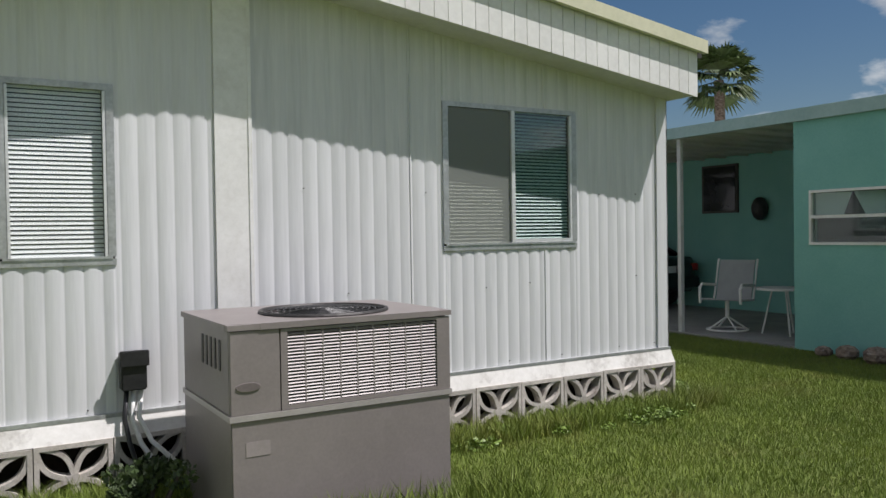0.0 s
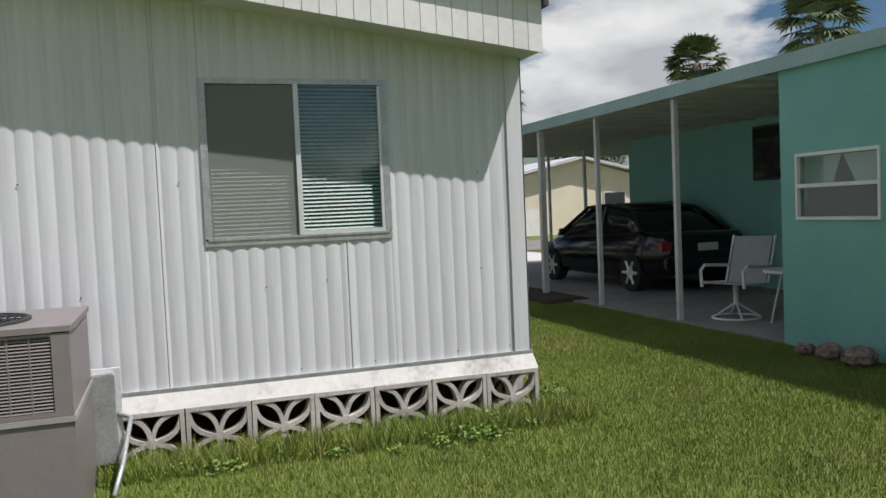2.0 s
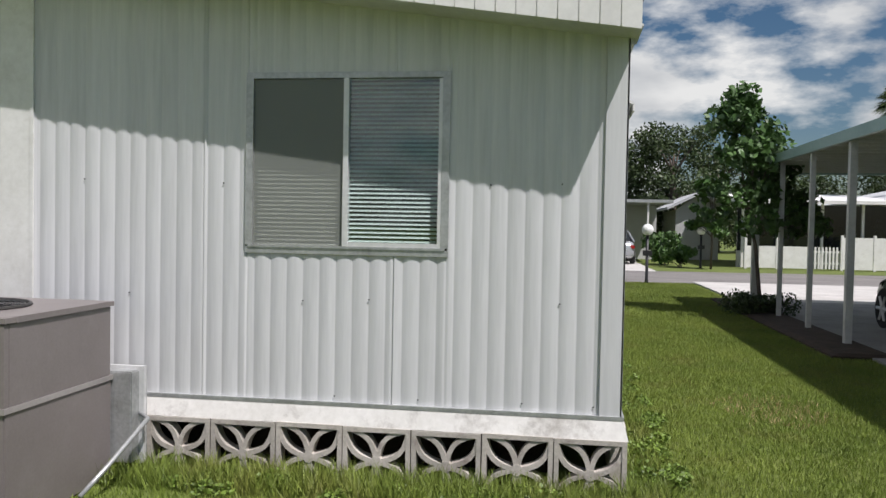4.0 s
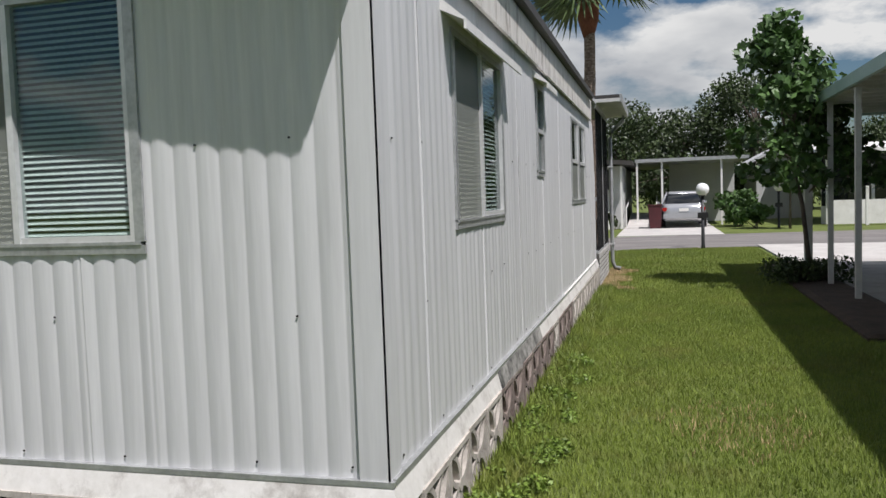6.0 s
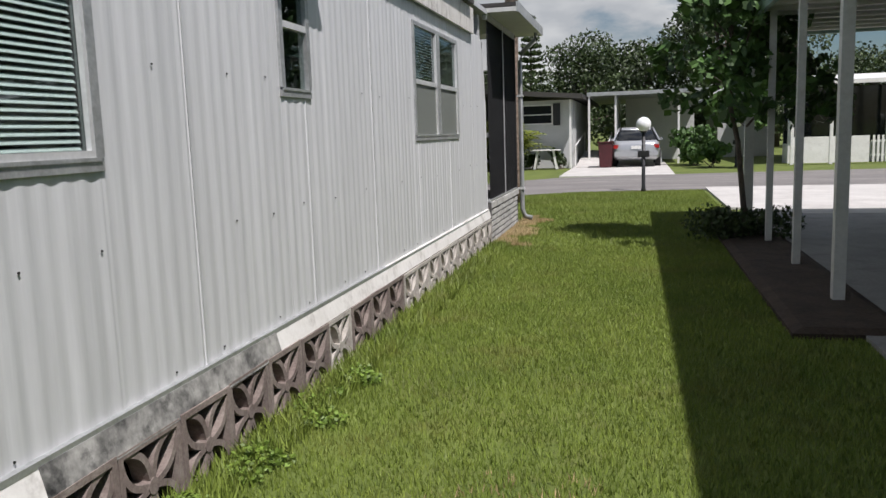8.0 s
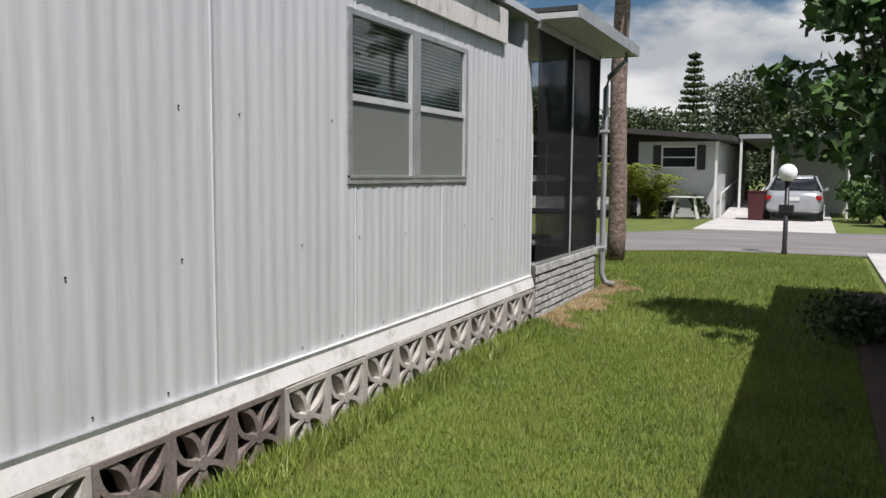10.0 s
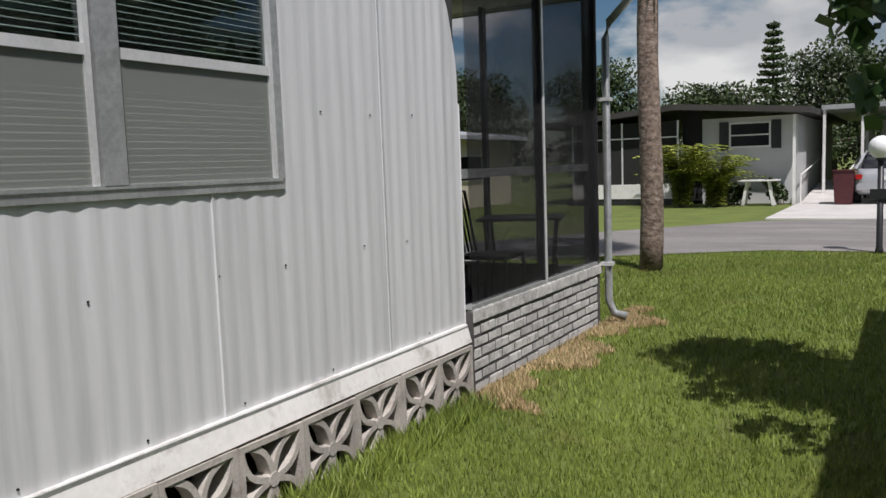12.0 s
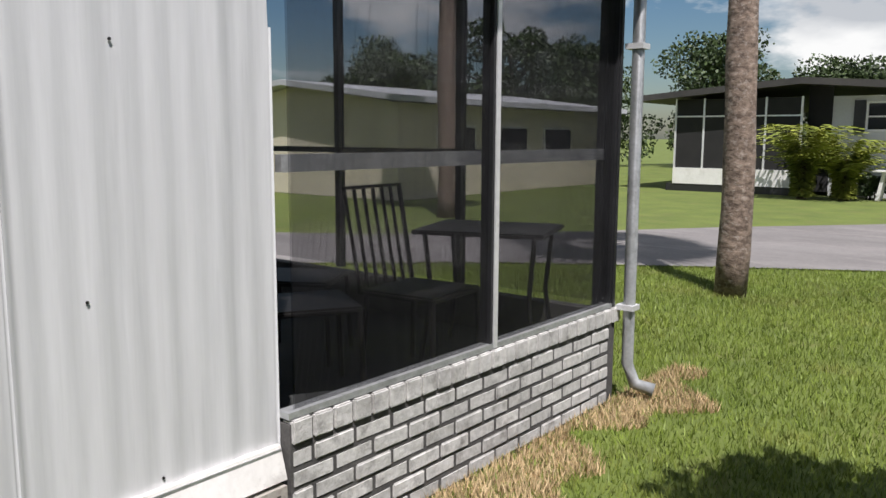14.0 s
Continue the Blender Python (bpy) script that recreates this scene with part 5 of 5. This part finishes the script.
# ---------------------------------------------------------------- cream house and fences to the east
def gable_house(name, label, x0, x1, y0, y1, h, rise, paint, roofm, along_x):
    t = thing(name, label, "house", None)
    part("wall", Shape().box(x0, y0, 0, x1, y0 + 0.15, h).box(x0, y0 + 0.15, 0, x0 + 0.15, y1, h).box(x1 - 0.15, y0 + 0.15, 0, x1, y1, h), paint, t)
    o = 0.5
    if along_x:
        ym = (y0 + y1) / 2
        a = [((x0 - o, y0 - o, h), (x1 + o, y0 - o, h), (x1 + o, ym, h + rise), (x0 - o, ym, h + rise)), ((x0 - o, ym, h + rise), (x1 + o, ym, h + rise), (x1 + o, y1 + o, h), (x0 - o, y1 + o, h))]
        part("gable", Shape().hexa([(x0, y0, h), (x0 + 0.12, y0, h), (x0 + 0.12, y1, h), (x0, y1, h), (x0, ym - 0.1, h + rise * 0.95), (x0 + 0.12, ym - 0.1, h + rise * 0.95), (x0 + 0.12, ym + 0.1, h + rise * 0.95), (x0, ym + 0.1, h + rise * 0.95)]), paint, t)
    else:
        xm = (x0 + x1) / 2
        a = [((x0 - o, y0 - o, h), (xm, y0 - o, h + rise), (xm, y1 + o, h + rise), (x0 - o, y1 + o, h)), ((xm, y0 - o, h + rise), (x1 + o, y0 - o, h), (x1 + o, y1 + o, h), (xm, y1 + o, h + rise))]
        part("gable", Shape().hexa([(x0, y0, h), (x1, y0, h), (x1, y0 + 0.12, h), (x0, y0 + 0.12, h), (xm - 0.1, y0, h + rise * 0.95), (xm + 0.1, y0, h + rise * 0.95), (xm + 0.1, y0 + 0.12, h + rise * 0.95), (xm - 0.1, y0 + 0.12, h + rise * 0.95)]), paint, t)
    for q in a:
        part("roof", Shape().hexa([Vector(p) + Vector((0, 0, dz)) for dz in (0, 0.14) for p in q]), roofm, t)
    return t


h3 = gable_house("cream_house", "cream house with pale low gable roof across the street", 19.2, 26.6, 36.0, 48.0, 2.85, 0.95, HOUSE_CREAM, ROOF_GREY, False)
part("porch_screen_and_gap", Shape().box(12.6, 36.6, 0.7, 19.18, 36.7, 2.7), CAR_GLASS, h3, "dark screened porch")
part("porch_base", Shape().box(12.6, 36.5, 0, 19.18, 36.75, 0.7), HOUSE_WHITE, h3)
part("porch_roof", Shape().hexa([(x, y, z + dz) for dz in (0, 0.14) for x, y, z in ((12.2, 35.2, 2.72), (19.3, 35.2, 2.72), (19.3, 44, 3.35), (12.2, 44, 3.35))]), WHITE, h3, "white metal porch roof")
for x in (12.7, 14.3, 15.9, 17.5, 19.1):
    part("porch_post", Shape().box(x - 0.05, 36.0, 0, x + 0.05, 36.1, 2.76), WHITE, h3)
for x in (24.3,):
    w = part("window", Shape().box(x, 35.95, 1.1, x + 1.3, 35.995, 2.1), WHITE, h3)
    part("pane", Shape().box(x + 0.06, 35.93, 1.16, x + 1.24, 35.945, 2.04), CAR_GLASS, w)
h4 = gable_house("grey_roof_house", "white house with a grey low roof down the street", 30.0, 42.0, 30.0, 42.0, 2.6, 1.1, HOUSE_WHITE, ROOF_GREY, True)
for x in (32.0, 36.0, 39.0):
    w = part("window", Shape().box(x, 29.95, 1.1, x + 1.4, 29.995, 2.1), WHITE, h4)
    part("pane", Shape().box(x + 0.06, 29.93, 1.16, x + 1.34, 29.945, 2.04), CAR_GLASS, w)
gable_house("white_cottage", "small white house between the trees", 11.0, 13.2, 44.0, 50.0, 2.6, 0.8, HOUSE_WHITE, ROOF_GREY, False)

h5 = gable_house("gable_house", "cream mobile home with grey gable roof by the bend", -12.3, -5.1, 27.6, 38.0, 2.3, 0.5, HOUSE_CREAM, ROOF_GREY, False)
for y0 in (29.0, 31.5, 34.0):
    w = part("window", Shape().box(-5.1, y0, 0.9, -5.05, y0 + 1.6, 1.8), WHITE, h5)
    part("pane", Shape().box(-5.045, y0 + 0.06, 0.96, -5.03, y0 + 1.54, 1.74), CAR_GLASS, w)
fence = thing("privacy_fence", "white vinyl privacy fence panels on the lawn", "fence")
for k in range(6):
    x = 12.6 + 1.25 * k
    if k == 2:
        continue
    part("panel", Shape().box(x, 34.9, 0.05, x + 1.2, 34.95, 1.35 if k > 2 else 0.95), WHITE, fence)
    part("post", Shape().box(x - 0.05, 34.88, 0, x + 0.05, 34.98, 1.45), WHITE, fence)
picket = thing("picket_fence", "white picket gate between fence panels", "fence")
for k in range(8):
    part("picket", Shape().box(15.15 + 0.14 * k, 34.9, 0.05, 15.22 + 0.14 * k, 34.93, 0.95), WHITE, picket)
part("rail", Shape().box(15.1, 34.935, 0.25, 16.3, 34.96, 0.32).box(15.1, 34.935, 0.72, 16.3, 34.96, 0.79), WHITE, picket)

# ---------------------------------------------------------------- tree line
TREES = [(-20, 44, 8.5, 4.0), (-13, 44, 8.0, 3.6), (-26, 34, 8.0, 3.6), (-14, 52, 7.5, 3.6), (-8, 56, 8.5, 4.2), (-2, 58, 8.0, 3.8), (4, 60, 8.5, 4.4), (8, 56, 9.0, 4.4), (12, 53, 9.0, 4.2), (16, 60, 9.5, 4.6), (22, 62, 8.5, 4.4), (29, 62, 8.0, 4.4), (36, 58, 8.5, 4.6),
         (44, 52, 8.5, 4.4), (52, 46, 8.0, 4.4), (58, 36, 8.0, 4.2), (60, 24, 8.5, 4.4), (-22, 46, 8, 4.2), (-30, 38, 8.5, 4.2), (50, 12, 8, 4.2)]
for k, (x, y, h, r) in enumerate(TREES):
    leafy_tree("oak_tree", "dark leafy oak in the distance behind the houses", pose(x, y, 0), h * (0.62 + 0.3 * ((k * 0.618) % 1)), r, 0.3, 80, 14000, 0.14, 50 + k, LEAF_DARK, low=0.14)
pine = thing("norfolk_pine", "tall dark tiered conifer in the distance", "tree", pose(-3.0, 88, 0))
part("trunk", Shape().tube([(0, 0, 0), (0, 0, 13.2)], [0.25, 0.04], 8), TRUNK, pine)
cl = []
for k in range(13):
    z = 4.5 + 0.68 * k
    for j in range(7):
        a = 2 * math.pi * (j + 0.4 * k) / 7
        for u in (0.4, 0.8, 1.1):
            r = (1.75 - 0.12 * k) * u
            cl.append((r * math.cos(a), r * math.sin(a), z + 0.1 * u, 0.26))
v, f = leaf_cloud(cl, 6000, 0.20, 90)
part("crown", raw("crown", v, f, LEAF_DARK), None, pine)

# ---------------------------------------------------------------- lawn blades
def blades(name, xs, ys, count, h, width, seed, mat, keep, label):
    rng = np.random.default_rng(seed)
    x, y = rng.uniform(*xs, count), rng.uniform(*ys, count)
    ok = keep(x, y)
    x, y = x[ok], y[ok]
    n = len(x)
    a = rng.uniform(0, 6.283, n)
    hh = h * rng.uniform(0.5, 1.3, n)
    ln = rng.uniform(0.2, 0.9, n) * hh
    w = width * rng.uniform(0.6, 1.3, n)
    b = rng.uniform(0, 6.283, n)
    dx, dy = np.cos(a) * w / 2, np.sin(a) * w / 2
    tx, ty = np.cos(b) * ln, np.sin(b) * ln
    z0 = np.full(n, -0.012)
    v = np.stack([np.stack([x - dx, y - dy, z0], 1), np.stack([x + dx, y + dy, z0], 1), np.stack([x + tx, y + ty, hh], 1)], 1).reshape(-1, 3)
    f = np.arange(3 * n).reshape(-1, 3)
    return tagged(new(name, raw(name, v.tolist(), f.tolist(), mat)), label, "grass", kind="stuff")


def lawn_keep(x, y):
    home = (x < EX + 0.06) & (y > EY - 0.07) & (y < PY1)
    slab = ((x > 8.8) & (y > 6.1)) | ((x > 8.35) & (y > 10.6) & (y < 18.6))
    unit = (x > AX0) & (x < AX1) & (y > AY0) & (y < AY1 + 0.3)
    edge = np.interp(x, [p[0] for p in NEAR], [p[1] for p in NEAR])
    teal_in = (x > 8.77) & (y <= 6.1)
    return ~(home | slab | unit | teal_in) & (y < edge)


blades("lawn_grass", (2.5, 9.2), (1.5, 15.0), 560000, 0.025, 0.0068, 61, GRASS, lawn_keep, "short mown green grass blades")
blades("lawn_grass", (-1.0, 9.2), (15.0, 24.8), 260000, 0.034, 0.009, 62, GRASS, lawn_keep, "short mown green grass blades")
blades("tall_grass", (-0.5, EX + 0.3), (4.58, 4.98), 16000, 0.12, 0.009, 63, GRASS, lambda x, y: lawn_keep(x, y), "longer untrimmed grass along the skirt blocks")
blades("tall_grass", (EX + 0.05, EX + 0.32), (4.8, 15.1), 13000, 0.085, 0.010, 64, GRASS, lambda x, y: lawn_keep(x, y), "longer untrimmed grass along the skirt blocks")
blades("tall_grass", (1.1, 2.9), (3.4, 3.84), 2600, 0.15, 0.010, 65, GRASS, lambda x, y: lawn_keep(x, y), "longer grass round the air conditioner")
blades("dry_grass", (5.5, 6.05), (15.0, 18.5), 18000, 0.04, 0.010, 66, DRY, lambda x, y: lawn_keep(x, y) & ((x < 5.95 - 0.3 * np.sin(y * 2.3) ** 2 + 0.1 * np.sin(y * 11))), "dry straw-coloured grass beside the porch wall")
blades("dry_grass", (6.3, 7.5), (6.6, 8.4), 2300, 0.030, 0.008, 67, DRY, lambda x, y: ((x - 6.9) / 0.55) ** 2 + ((y - 7.5) / 0.8) ** 2 + 0.5 * np.sin(x * 17) * np.sin(y * 13) < 0.55, "worn brownish patch in the lawn")


def weeds(name, xs, ys, patches, leaves, seed):
    """Low broad-leaved weeds in loose patches along the skirt."""
    rng = np.random.default_rng(seed)
    cl = [(rng.uniform(*xs), rng.uniform(*ys), 0.02, rng.uniform(0.04, 0.13)) for _ in range(patches)]
    v, f = leaf_cloud(cl, leaves, 0.022, seed, 1.3)
    v = [(x, y, abs(z) * 0.8 + 0.004) for x, y, z in v]
    return tagged(new(name, raw(name, v, f, WEED)), "bright broad-leaved weeds along the skirt blocks", "weeds", kind="stuff")


weeds("lawn_weeds", (EX + 0.14, EX + 0.42), (5.2, 9.5), 46, 5200, 71)
weeds("lawn_weeds", (2.8, EX - 0.1), (4.45, 4.85), 26, 2600, 72)
